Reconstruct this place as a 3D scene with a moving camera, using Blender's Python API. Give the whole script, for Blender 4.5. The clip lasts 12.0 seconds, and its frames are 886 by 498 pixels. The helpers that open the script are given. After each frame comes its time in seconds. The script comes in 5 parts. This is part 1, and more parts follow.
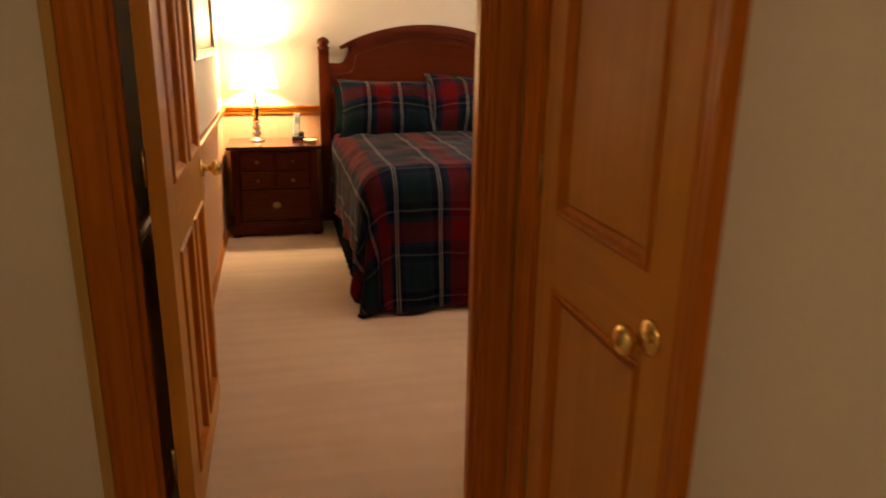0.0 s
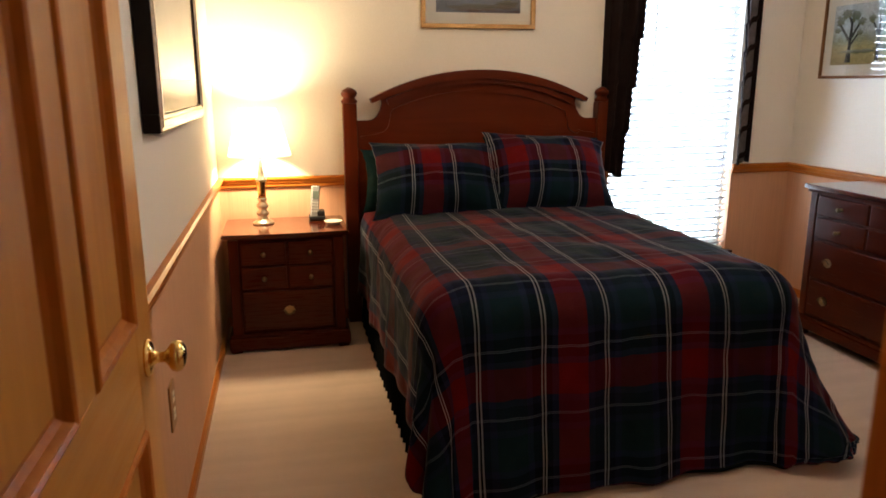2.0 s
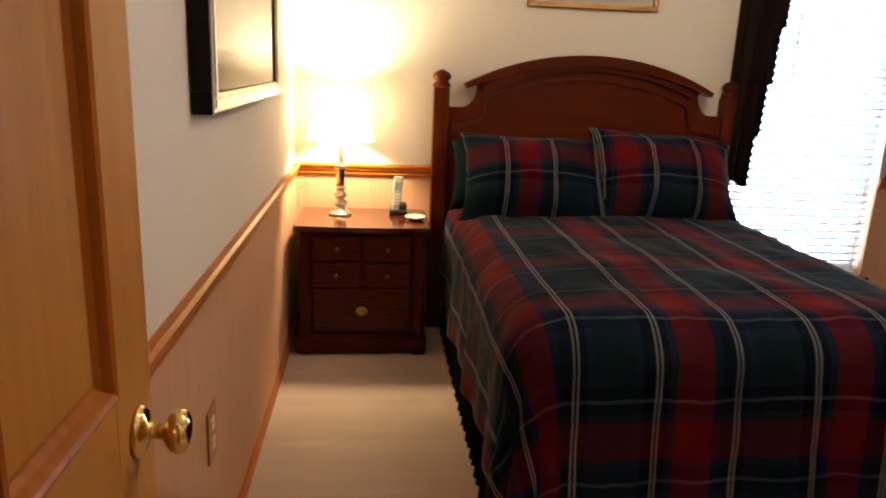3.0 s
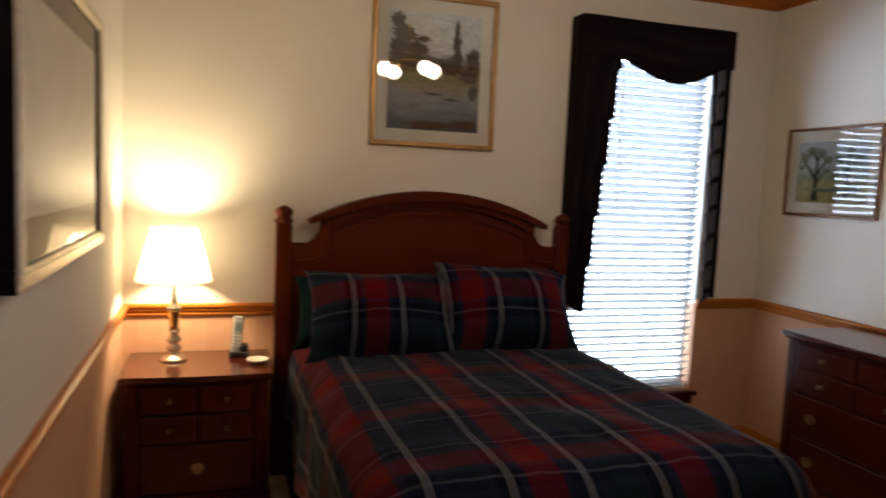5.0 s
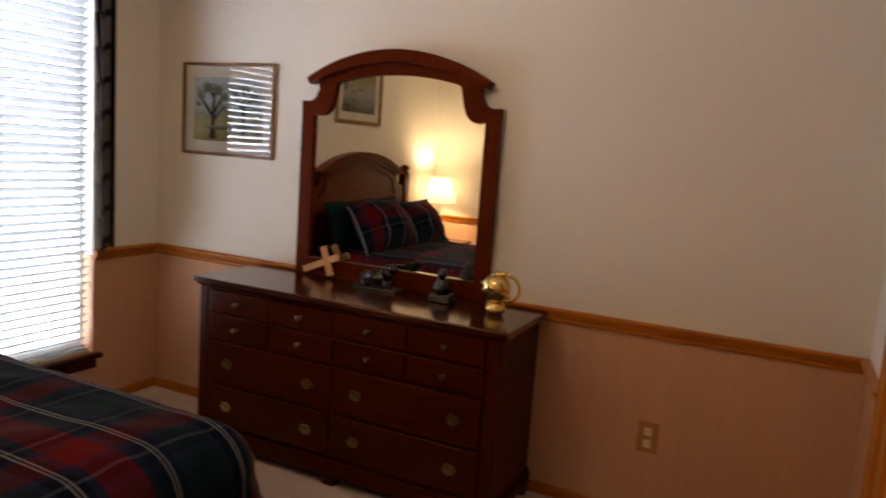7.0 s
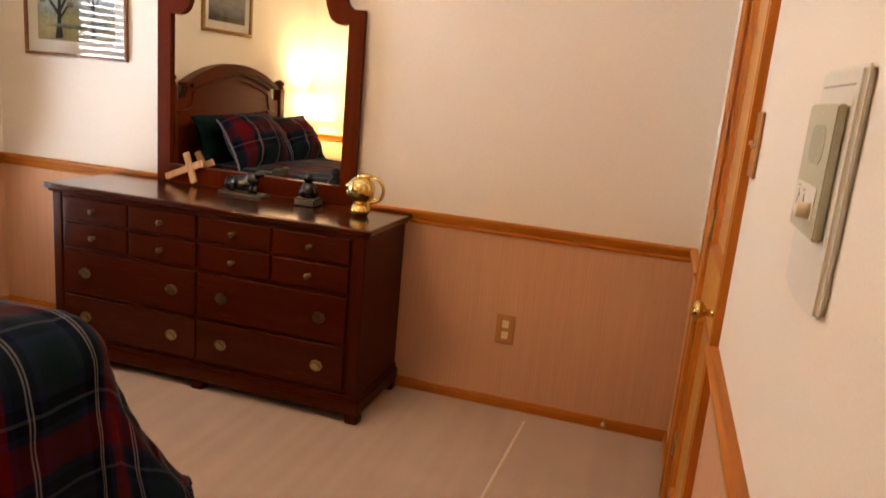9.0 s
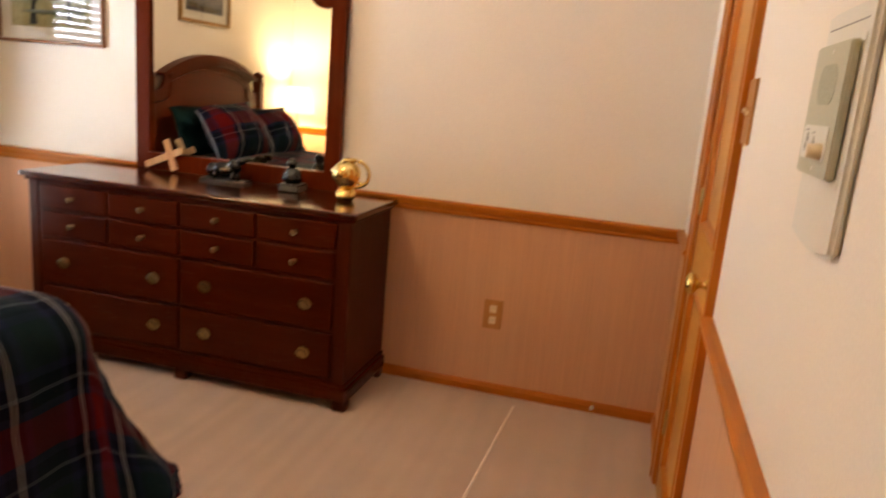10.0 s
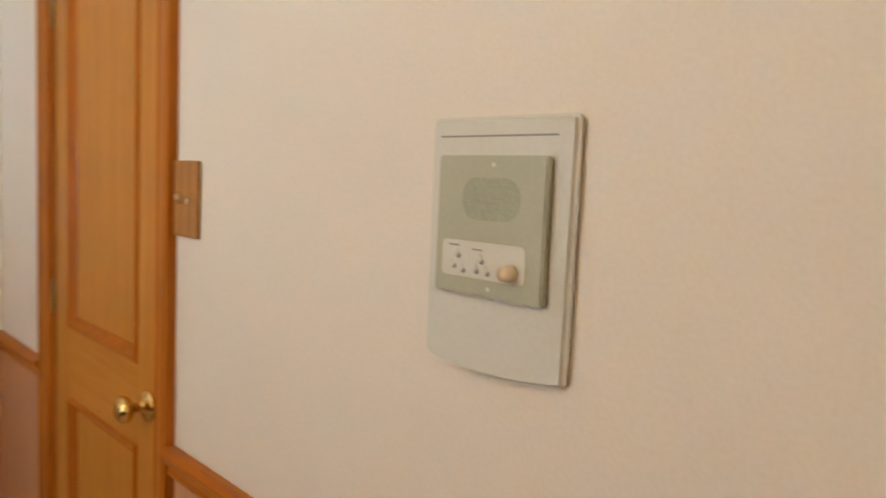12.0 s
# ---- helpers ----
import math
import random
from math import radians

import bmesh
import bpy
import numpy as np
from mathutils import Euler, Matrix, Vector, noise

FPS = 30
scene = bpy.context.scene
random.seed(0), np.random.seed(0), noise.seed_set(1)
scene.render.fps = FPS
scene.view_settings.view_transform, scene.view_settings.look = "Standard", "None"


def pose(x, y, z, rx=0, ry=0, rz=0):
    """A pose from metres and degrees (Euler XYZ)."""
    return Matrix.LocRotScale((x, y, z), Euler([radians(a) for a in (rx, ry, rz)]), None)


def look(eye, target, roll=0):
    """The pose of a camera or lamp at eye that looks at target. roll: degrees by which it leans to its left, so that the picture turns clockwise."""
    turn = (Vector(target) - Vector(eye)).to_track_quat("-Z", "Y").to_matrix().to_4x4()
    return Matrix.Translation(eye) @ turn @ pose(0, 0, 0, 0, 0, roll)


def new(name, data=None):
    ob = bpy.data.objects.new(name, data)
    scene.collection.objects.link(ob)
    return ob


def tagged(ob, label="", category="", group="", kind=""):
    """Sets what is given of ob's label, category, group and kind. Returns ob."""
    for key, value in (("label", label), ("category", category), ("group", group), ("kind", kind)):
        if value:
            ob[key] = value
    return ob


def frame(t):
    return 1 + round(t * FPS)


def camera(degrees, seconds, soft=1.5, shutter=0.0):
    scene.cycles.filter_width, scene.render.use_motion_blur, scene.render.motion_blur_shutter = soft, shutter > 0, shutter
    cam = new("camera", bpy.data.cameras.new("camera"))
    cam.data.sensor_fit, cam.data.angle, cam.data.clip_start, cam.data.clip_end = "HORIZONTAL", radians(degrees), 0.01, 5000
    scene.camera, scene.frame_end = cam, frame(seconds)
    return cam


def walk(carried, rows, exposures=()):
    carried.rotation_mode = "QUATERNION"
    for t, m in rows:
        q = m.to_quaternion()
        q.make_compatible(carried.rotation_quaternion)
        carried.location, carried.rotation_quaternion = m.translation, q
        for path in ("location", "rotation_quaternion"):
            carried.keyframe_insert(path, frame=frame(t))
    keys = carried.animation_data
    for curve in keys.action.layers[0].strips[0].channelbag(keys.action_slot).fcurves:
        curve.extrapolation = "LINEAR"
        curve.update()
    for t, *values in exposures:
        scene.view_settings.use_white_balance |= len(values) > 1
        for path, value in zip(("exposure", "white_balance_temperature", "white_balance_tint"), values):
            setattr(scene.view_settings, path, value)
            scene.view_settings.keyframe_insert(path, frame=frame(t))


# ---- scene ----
SECONDS = 12.0
cam = camera(63.4, SECONDS, soft=1.6, shutter=0.4)
PATH = [
    (0, (0.382, -1.867, 1.356), (0.816, 0.002, 0.792), 0.9),
    (0.5, (0.34, -1.53, 1.343), (0.657, 0.374, 0.819), 1.7),
    (1, (0.364, -1.18, 1.366), (0.625, 0.739, 0.87), 2.2),
    (1.5, (0.352, -0.818, 1.365), (0.72, 1.103, 0.946), 1.5),
    (2, (0.366, -0.52, 1.372), (0.785, 1.383, 0.922), -0.1),
    (2.5, (0.417, -0.275, 1.357), (0.773, 1.627, 0.851), 1.9),
    (3, (0.405, -0.111, 1.368), (0.598, 1.817, 0.874), 2.4),
    (3.2, (0.391, -0.069, 1.369), (0.545, 1.881, 0.955), 2.0),
    (4.8, (0.327, 0.027, 1.504), (0.84, 1.952, 1.322), 2.0),
    (5, (0.41, -0.016, 1.495), (1.017, 1.881, 1.311), 2.5),
    (5.5, (0.481, 0.098, 1.55), (1.418, 1.853, 1.344), 3.6),
    (6, (0.475, 0.238, 1.583), (1.837, 1.686, 1.365), 3.2),
    (6.5, (0.54, 0.347, 1.553), (2.179, 1.473, 1.33), 2.8),
    (7, (0.6, 0.341, 1.515), (2.39, 1.19, 1.241), 4.1),
    (7.5, (0.632, 0.281, 1.493), (2.514, 0.896, 1.211), 4.3),
    (7.7, (0.626, 0.205, 1.499), (2.518, 0.785, 1.21), 4.3),
    (9.3, (0.547, 0.196, 1.366), (2.398, 0.763, 0.864), 5.5),
    (9.5, (0.541, 0.195, 1.344), (2.356, 0.812, 0.775), 4.9),
    (10, (0.564, 0.225, 1.341), (2.455, 0.712, 0.907), 4.9),
    (10.5, (0.662, 0.28, 1.363), (2.645, 0.373, 1.121), 5.3),
    (11, (0.837, 0.363, 1.376), (2.791, -0.032, 1.212), 4.5),
    (11.5, (0.939, 0.479, 1.387), (2.71, -0.446, 1.279), 5.2),
    (12, (0.995, 0.598, 1.397), (2.414, -0.8, 1.217), 2.6),
]
EXPOSURES = [(0, -0.05, 7350, 16), (0.5, -0.3, 7100, 14), (1.0, -0.55, 6700, 13), (1.5, -0.5, 6450, 11), (2.0, -0.32, 6150, 10), (2.5, -0.35, 6150, 10), (3.2, -0.35, 6150, 10), (4.8, -1.15, 6000, 10), (5.2, -1.4, 6000, 10), (5.5, -1.55, 6050, 12), (6.0, -1.58, 6150, 13), (6.6, -1.38, 6500, 15), (7.5, -0.82, 7250, 19), (9.3, 0.06, 7400, 18), (10.2, 0.06, 7300, 15), (11.0, 0.05, 7100, 12), (11.5, -0.09, 6850, 9), (12, -0.29, 6550, 6)]
walk(cam, [(t, look(eye, target, roll)) for t, eye, target, roll in PATH], EXPOSURES)

# ---- light ----
world = bpy.data.worlds.new("sky")
scene.world = world
world.use_nodes = True
wn = world.node_tree.nodes
sky = wn.new("ShaderNodeTexSky")
sky.sky_type, sky.sun_disc = "NISHITA", False
sky.sun_elevation, sky.sun_rotation = radians(38), radians(120)
world.node_tree.links.new(sky.outputs[0], wn["Background"].inputs[0])
wn["Background"].inputs[1].default_value = 0.12

LAMP_TINT = (1.0, 0.77, 0.52)
HALL_FILL_TINT = (1.0, 0.69, 0.37)
SHADE_TINT = (1.0, 0.75, 0.42)
CEILING_GLOW = 92.0
HALL_FILL_GLOW = 40.0
DAYLIGHT = 36.0


def lamp(name, kind, energy, color, m, **values):
    data = bpy.data.lights.new(name, kind)
    data.energy, data.color = energy, color
    if "radius" in values:
        data.shadow_soft_size = values["radius"]
    if "size" in values:
        data.shape, data.size, data.size_y = "RECTANGLE", values["size"][0], values["size"][1]
    if "angle" in values:
        data.angle = radians(values["angle"])
    ob = new(name, data)
    ob.matrix_basis = m
    return ob


lamp("sun", "SUN", 2.0, (1.0, 0.95, 0.88), look((8, -6, 9), (0, 0, 0)), angle=0.5)
lamp("table_lamp_bulb", "POINT", 89.0, SHADE_TINT, pose(0.238, 3.425, 1.165), radius=0.05)


# ---- materials ----
def material(name, rough=0.6, metal=0.0, spec=0.5):
    mat = bpy.data.materials.new(name)
    mat.use_nodes = True
    nt = mat.node_tree
    b = nt.nodes["Principled BSDF"]
    b.inputs["Roughness"].default_value = rough
    b.inputs["Metallic"].default_value = metal
    b.inputs["Specular IOR Level"].default_value = spec
    return mat, nt, b


def coords(nt, scale=(1, 1, 1), kind="Object"):
    tc, mp = nt.nodes.new("ShaderNodeTexCoord"), nt.nodes.new("ShaderNodeMapping")
    mp.inputs["Scale"].default_value = scale
    nt.links.new(tc.outputs[kind], mp.inputs[0])
    return mp.outputs[0]


def noise_node(nt, vec, scale, detail=4.0, distortion=0.0, rough=0.55):
    n = nt.nodes.new("ShaderNodeTexNoise")
    n.inputs["Scale"].default_value, n.inputs["Detail"].default_value = scale, detail
    n.inputs["Distortion"].default_value, n.inputs["Roughness"].default_value = distortion, rough
    nt.links.new(vec, n.inputs["Vector"])
    return n.outputs[0]


def ramp(nt, fac, stops, mode="LINEAR"):
    r = nt.nodes.new("ShaderNodeValToRGB")
    r.color_ramp.interpolation = mode
    while len(r.color_ramp.elements) < len(stops):
        r.color_ramp.elements.new(0.5)
    for e, (p, c) in zip(r.color_ramp.elements, stops):
        e.position, e.color = p, (*c, 1)
    nt.links.new(fac, r.inputs[0])
    return r.outputs[0]


def mixed(nt, a, b, fac=1.0, mode="MULTIPLY"):
    m = nt.nodes.new("ShaderNodeMixRGB")
    m.blend_type = mode
    if isinstance(fac, float):
        m.inputs[0].default_value = fac
    else:
        nt.links.new(fac, m.inputs[0])
    for i, s in ((1, a), (2, b)):
        if isinstance(s, tuple):
            m.inputs[i].default_value = (*s, 1)
        else:
            nt.links.new(s, m.inputs[i])
    return m.outputs[0]


def bumped(nt, b, height, strength=0.2, distance=0.002):
    n = nt.nodes.new("ShaderNodeBump")
    n.inputs["Strength"].default_value, n.inputs["Distance"].default_value = strength, distance
    nt.links.new(height, n.inputs["Height"])
    nt.links.new(n.outputs[0], b.inputs["Normal"])


def tint(c, f):
    return tuple(min(1, v * f) for v in c)


def plain(name, color, rough=0.6, metal=0.0, fine=60.0, coarse=3.0, vary=0.10, bump=0.15, depth=0.001, spec=0.5):
    mat, nt, b = material(name, rough, metal, spec)
    v = coords(nt)
    f = noise_node(nt, v, fine, 6)
    c = noise_node(nt, v, coarse, 3)
    col = ramp(nt, f, [(0.3, tint(color, 1 - vary)), (0.7, tint(color, 1 + vary))])
    col = mixed(nt, col, ramp(nt, c, [(0.3, (1 - vary,) * 3), (0.7, (1, 1, 1))]))
    nt.links.new(col, b.inputs["Base Color"])
    if bump:
        bumped(nt, b, f, bump, depth)
    return mat


def wood(name, dark, mid, light, axis, rough=0.35, coat=0.0, figure=1.0, spec=0.3):
    mat, nt, b = material(name, rough, 0.0, spec)
    sc = [22.0 * figure] * 3
    sc[axis] = 1.3 * figure
    v = coords(nt, tuple(sc))
    info = nt.nodes.new("ShaderNodeObjectInfo")
    shift = nt.nodes.new("ShaderNodeVectorMath")
    shift.operation = "ADD"
    spread = nt.nodes.new("ShaderNodeMath")
    spread.operation = "MULTIPLY"
    spread.inputs[1].default_value = 40.0
    nt.links.new(info.outputs["Random"], spread.inputs[0])
    nt.links.new(v, shift.inputs[0])
    nt.links.new(spread.outputs[0], shift.inputs[1])
    g = noise_node(nt, shift.outputs[0], 1.0, 5, 1.2)
    fine = noise_node(nt, shift.outputs[0], 6.0, 4)
    col = ramp(nt, g, [(0.28, dark), (0.5, mid), (0.72, light)])
    col = mixed(nt, col, ramp(nt, fine, [(0.3, (0.965,) * 3), (0.65, (1, 1, 1))]))
    big = noise_node(nt, coords(nt), 1.7, 2)
    col = mixed(nt, col, ramp(nt, big, [(0.3, (0.88,) * 3), (0.7, (1, 1, 1))]))
    nt.links.new(col, b.inputs["Base Color"])
    rr = ramp(nt, fine, [(0.2, (rough * 0.8,) * 3), (0.8, (rough * 1.25,) * 3)])
    nt.links.new(rr, b.inputs["Roughness"])
    bumped(nt, b, fine, 0.012, 0.0004)
    b.inputs["Coat Weight"].default_value = coat
    b.inputs["Coat Roughness"].default_value = 0.15
    return mat


HONEY = ((0.37, 0.106, 0.011), (0.44, 0.137, 0.015), (0.50, 0.170, 0.023))
LEAF = ((0.50, 0.205, 0.032), (0.55, 0.235, 0.040), (0.60, 0.268, 0.052))
# Cherry lightened for the lamplight falling on headboard and mirror frame
LIT_CHERRY = ((0.072, 0.0088, 0.0014), (0.083, 0.0108, 0.0018), (0.096, 0.0134, 0.0023))
CHERRY = ((0.044, 0.0056, 0.0011), (0.052, 0.0070, 0.0014), (0.061, 0.0090, 0.0018))
honey_v = wood("honey oak, upright grain", *HONEY, 2, 0.34, 0.0, 1.0, 0.15)
honey_x = wood("honey oak, grain along x", *HONEY, 0, 0.34, 0.0, 1.0, 0.15)
leaf_v = wood("pale oak door leaf, upright grain", *LEAF, 2, 0.32, 0.0, 1.0, 0.20)
leaf_x = wood("pale oak door leaf, grain along x", *LEAF, 0, 0.32, 0.0, 1.0, 0.20)
leaf_y = wood("pale oak door leaf, grain along y", *LEAF, 1, 0.32, 0.0, 1.0, 0.20)
honey_y = wood("honey oak, grain along y", *HONEY, 1, 0.34, 0.0, 1.0, 0.15)
cherry_v = wood("dark cherry, upright grain", *CHERRY, 2, 0.34, 0.0, 1.0, 0.11)
cherry_x = wood("dark cherry, grain along x", *CHERRY, 0, 0.28, 0.0, 1.0, 0.16)
cherry_y = wood("dark cherry, grain along y", *CHERRY, 1, 0.24, 0.0, 1.0, 0.12)
lit_cherry_frame = wood("lamplit cherry mirror frame", *LIT_CHERRY, 2, 0.30, 0.0, 1.0, 0.04)
lit_cherry_x = wood("lamplit cherry headboard, grain along x", *LIT_CHERRY, 0, 0.32, 0.0, 1.0, 0.14)
lit_cherry_v = wood("lamplit cherry bedpost, upright grain", *LIT_CHERRY, 2, 0.34, 0.0, 1.0, 0.14)
cherry_gloss_x = wood("polished cherry top, grain along x", *CHERRY, 0, 0.16, 0.6, 1.0, 0.4)
cherry_gloss_y = wood("polished cherry top, grain along y", *CHERRY, 1, 0.16, 0.6, 1.0, 0.4)
olive_wood = wood("pale olive wood", (0.38, 0.19, 0.08), (0.55, 0.30, 0.13), (0.66, 0.40, 0.2), 2, 0.5)
plate_wood = wood("oak cover plate", (0.34, 0.15, 0.040), (0.42, 0.195, 0.055), (0.50, 0.24, 0.075), 2, 0.45)
# Paler oak that carries caught and bounced light in its colour
lit_oak = wood("oak strip with light in its colour", (0.44, 0.27, 0.085), (0.52, 0.33, 0.11), (0.60, 0.39, 0.14), 2, 0.40, 0.0, 1.0, 0.15)
gilt = wood("red brown frame wood", (0.13, 0.052, 0.016), (0.18, 0.075, 0.024), (0.23, 0.10, 0.034), 2, 0.35)

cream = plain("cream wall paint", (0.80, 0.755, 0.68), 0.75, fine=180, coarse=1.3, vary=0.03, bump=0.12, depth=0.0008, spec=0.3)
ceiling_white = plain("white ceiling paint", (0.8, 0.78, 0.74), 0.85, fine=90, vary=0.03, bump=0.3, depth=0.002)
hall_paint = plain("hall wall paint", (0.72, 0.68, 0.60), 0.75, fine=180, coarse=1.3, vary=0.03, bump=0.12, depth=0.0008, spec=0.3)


def wallpaper():
    mat, nt, b = material("rose tan grasscloth wallpaper", 0.7, 0, 0.3)
    base = (0.60, 0.335, 0.200)
    threads = noise_node(nt, coords(nt, (260, 260, 3.0)), 1.0, 3)
    bands = noise_node(nt, coords(nt, (28, 28, 0.4)), 1.0, 2)
    col = ramp(nt, threads, [(0.3, tint(base, 0.90)), (0.7, tint(base, 1.07))])
    col = mixed(nt, col, ramp(nt, bands, [(0.3, (0.95, 0.94, 0.93)), (0.7, (1, 1, 1))]))
    nt.links.new(col, b.inputs["Base Color"])
    bumped(nt, b, threads, 0.25, 0.001)
    return mat


paper = wallpaper()


def carpet_material():
    mat, nt, b = material("beige cut pile carpet", 0.95, 0, 0.1)
    base = (0.60, 0.447, 0.340)
    v = coords(nt)
    tuft = noise_node(nt, v, 260, 3)
    patch = noise_node(nt, v, 5, 3)
    streak = noise_node(nt, coords(nt, (0.7, 15.0, 1.0)), 1.0, 0.5, 0.2)
    col = ramp(nt, tuft, [(0.3, tint(base, 0.78)), (0.7, tint(base, 1.12))])
    col = mixed(nt, col, ramp(nt, patch, [(0.3, (0.9,) * 3), (0.7, (1, 1, 1))]))
    col = mixed(nt, col, ramp(nt, streak, [(0.36, (0.915,) * 3), (0.64, (1, 1, 1))]))
    nt.links.new(col, b.inputs["Base Color"])
    b.inputs["Sheen Weight"].default_value = 0.25
    bumped(nt, b, tuft, 0.7, 0.006)
    return mat


carpet = carpet_material()
brushed_pile = plain("brushed carpet pile", (0.78, 0.66, 0.54), 0.95, fine=260, coarse=9, vary=0.12, bump=0.6, depth=0.003, spec=0.1)


def plaid(name, dim=1.0):
    mat, nt, b = material(name, 0.95, 0, 0.02)
    uv = coords(nt, (1, 1, 1), "UV")
    wob = noise_node(nt, coords(nt), 7, 2)
    sep = nt.nodes.new("ShaderNodeSeparateXYZ")
    nt.links.new(uv, sep.inputs[0])
    green, navy, red = (0.0075, 0.018, 0.023), (0.006, 0.0085, 0.021), (0.125, 0.0055, 0.006)
    white, mist = (0.31, 0.31, 0.32), (0.090, 0.105, 0.125)

    def stripes(axis, line, w):
        m = nt.nodes.new("ShaderNodeMath")
        m.operation = "FRACT"
        d = nt.nodes.new("ShaderNodeMath")
        d.operation = "DIVIDE"
        d.inputs[1].default_value = 0.45
        nt.links.new(sep.outputs[axis], d.inputs[0])
        nt.links.new(d.outputs[0], m.inputs[0])
        return ramp(nt, m.outputs[0], [
            (0.0, line), (w * 0.30, tint(navy, 0.4)), (w * 0.70, line), (w, navy), (0.085, tint(navy, 1.9)), (0.135, green), (0.375, tint(navy, 1.9)), (0.425, tint(navy, 0.5)),
            (0.5, line), (0.5 + w * 0.30, tint(navy, 0.4)), (0.5 + w * 0.70, line), (0.5 + w, tint(navy, 0.5)), (0.585, tint(navy, 1.9)), (0.635, red), (0.865, tint(navy, 1.9)), (0.915, navy)], "CONSTANT")
    warp = stripes(0, white, 0.036)
    red = (0.090, 0.0050, 0.006)
    weft = stripes(1, mist, 0.016)
    col = mixed(nt, warp, weft, 0.48, "MIX")
    twill = noise_node(nt, coords(nt, (1, 1, 1), "UV"), 420, 2)
    col = mixed(nt, col, ramp(nt, twill, [(0.25, (0.72,) * 3), (0.7, (1, 1, 1))]))
    col = mixed(nt, col, ramp(nt, wob, [(0.3, (0.78 * dim,) * 3), (0.7, (dim,) * 3)]))
    nt.links.new(col, b.inputs["Base Color"])
    b.inputs["Sheen Weight"].default_value = 0.09
    b.inputs["Sheen Roughness"].default_value = 0.30
    bumped(nt, b, noise_node(nt, coords(nt), 26, 5), 0.35, 0.006)
    return mat


plaid_cloth = plaid("red green navy plaid cotton")
skirt_cloth = plain("black green bed skirt cloth", (0.005, 0.007, 0.008), 0.95, fine=220, vary=0.2, bump=0.3, spec=0.03)
green_cloth = plain("dark green pillowcase", (0.0035, 0.014, 0.015), 0.9, fine=220, coarse=12, vary=0.2, bump=0.3, spec=0.05)
drape_cloth = plain("dark brown patterned drapery", (0.012, 0.006, 0.0055), 0.9, fine=240, coarse=18, vary=0.35, bump=0.4, spec=0.1)
lining_cloth = plain("grey brown drapery lining", (0.10, 0.088, 0.092), 0.9, fine=140, coarse=22, vary=0.35, bump=0.3)
brass = plain("polished brass", (0.82, 0.60, 0.22), 0.16, 1.0, fine=40, vary=0.06, bump=0.03)
antique_gold = plain("antique gold leaf", (0.38, 0.225, 0.09), 0.36, 0.9, fine=50, coarse=8, vary=0.2, bump=0.2)
aged_brass = plain("aged brass", (0.40, 0.28, 0.125), 0.30, 1.0, fine=90, vary=0.2, bump=0.1)
dull_brass = plain("dull turned brass", (0.20, 0.135, 0.065), 0.38, 1.0, fine=90, vary=0.3, bump=0.2)
silver_leaf = plain("champagne silver leaf", (0.72, 0.63, 0.48), 0.32, 0.85, fine=70, coarse=14, vary=0.15, bump=0.3)
black_lacquer = plain("black lacquered wood", (0.010, 0.006, 0.005), 0.45, fine=60, vary=0.2, bump=0.05, spec=0.08)
black_plastic = plain("black plastic", (0.012, 0.012, 0.013), 0.4, fine=120, vary=0.1)
grey_plastic = plain("silver grey plastic", (0.36, 0.36, 0.35), 0.30, fine=120, vary=0.06)
screen_green = plain("grey green display", (0.20, 0.25, 0.21), 0.2, fine=80, vary=0.05, bump=0)
white_plastic = plain("off white plastic", (0.66, 0.66, 0.60), 0.42, fine=160, coarse=9, vary=0.03, bump=0.05)
sage_plastic = plain("sage green grey plastic", (0.44, 0.45, 0.34), 0.45, fine=160, coarse=9, vary=0.04, bump=0.05)
grille_plastic = plain("sage grille", (0.38, 0.40, 0.30), 0.6, fine=300, vary=0.12, bump=0.4)
label_ink = plain("grey print", (0.25, 0.25, 0.24), 0.6, vary=0.05, bump=0)
ivory = plain("ivory plastic", (0.72, 0.60, 0.42), 0.4, fine=100, vary=0.04, bump=0)
bronze = plain("dark bronze", (0.004, 0.0035, 0.0035), 0.22, 0.0, fine=50, vary=0.3, bump=0.3)
grey_stone = plain("grey marble", (0.05, 0.05, 0.048), 0.35, fine=30, coarse=9, vary=0.25)
mat_board = plain("white picture mat", (0.80, 0.78, 0.72), 0.8, fine=200, vary=0.03, bump=0.05)
tan_board = plain("brown picture mat", (0.17, 0.115, 0.065), 0.8, fine=200, vary=0.06, bump=0.05)
# Pale beige stands in for the lit wall reflected in the picture's glass
reflection_print = plain("pale print with wall reflection in it", (0.60, 0.54, 0.42), 0.6, fine=9, coarse=2.5, vary=0.08, bump=0)
grass = plain("lawn", (0.05, 0.09, 0.03), 0.95, fine=4, vary=0.3, bump=0)


dish_glass = plain("milky pressed glass", (0.62, 0.56, 0.46), 0.12, fine=40, coarse=12, vary=0.10, bump=0.2, spec=0.6)


def picture_glass(name="picture glass", share=None, index=1.9):
    mat, nt, b = material(name)
    nt.nodes.remove(b)
    out = nt.nodes["Material Output"]
    clear, shine, mix = nt.nodes.new("ShaderNodeBsdfTransparent"), nt.nodes.new("ShaderNodeBsdfGlossy"), nt.nodes.new("ShaderNodeMixShader")
    f = nt.nodes.new("ShaderNodeFresnel")
    f.inputs[0].default_value = index
    shine.inputs["Roughness"].default_value = 0.03
    if share is None:
        nt.links.new(f.outputs[0], mix.inputs[0])
    else:
        mix.inputs[0].default_value = share
    nt.links.new(clear.outputs[0], mix.inputs[1])
    nt.links.new(shine.outputs[0], mix.inputs[2])
    nt.links.new(mix.outputs[0], out.inputs[0])
    return mat


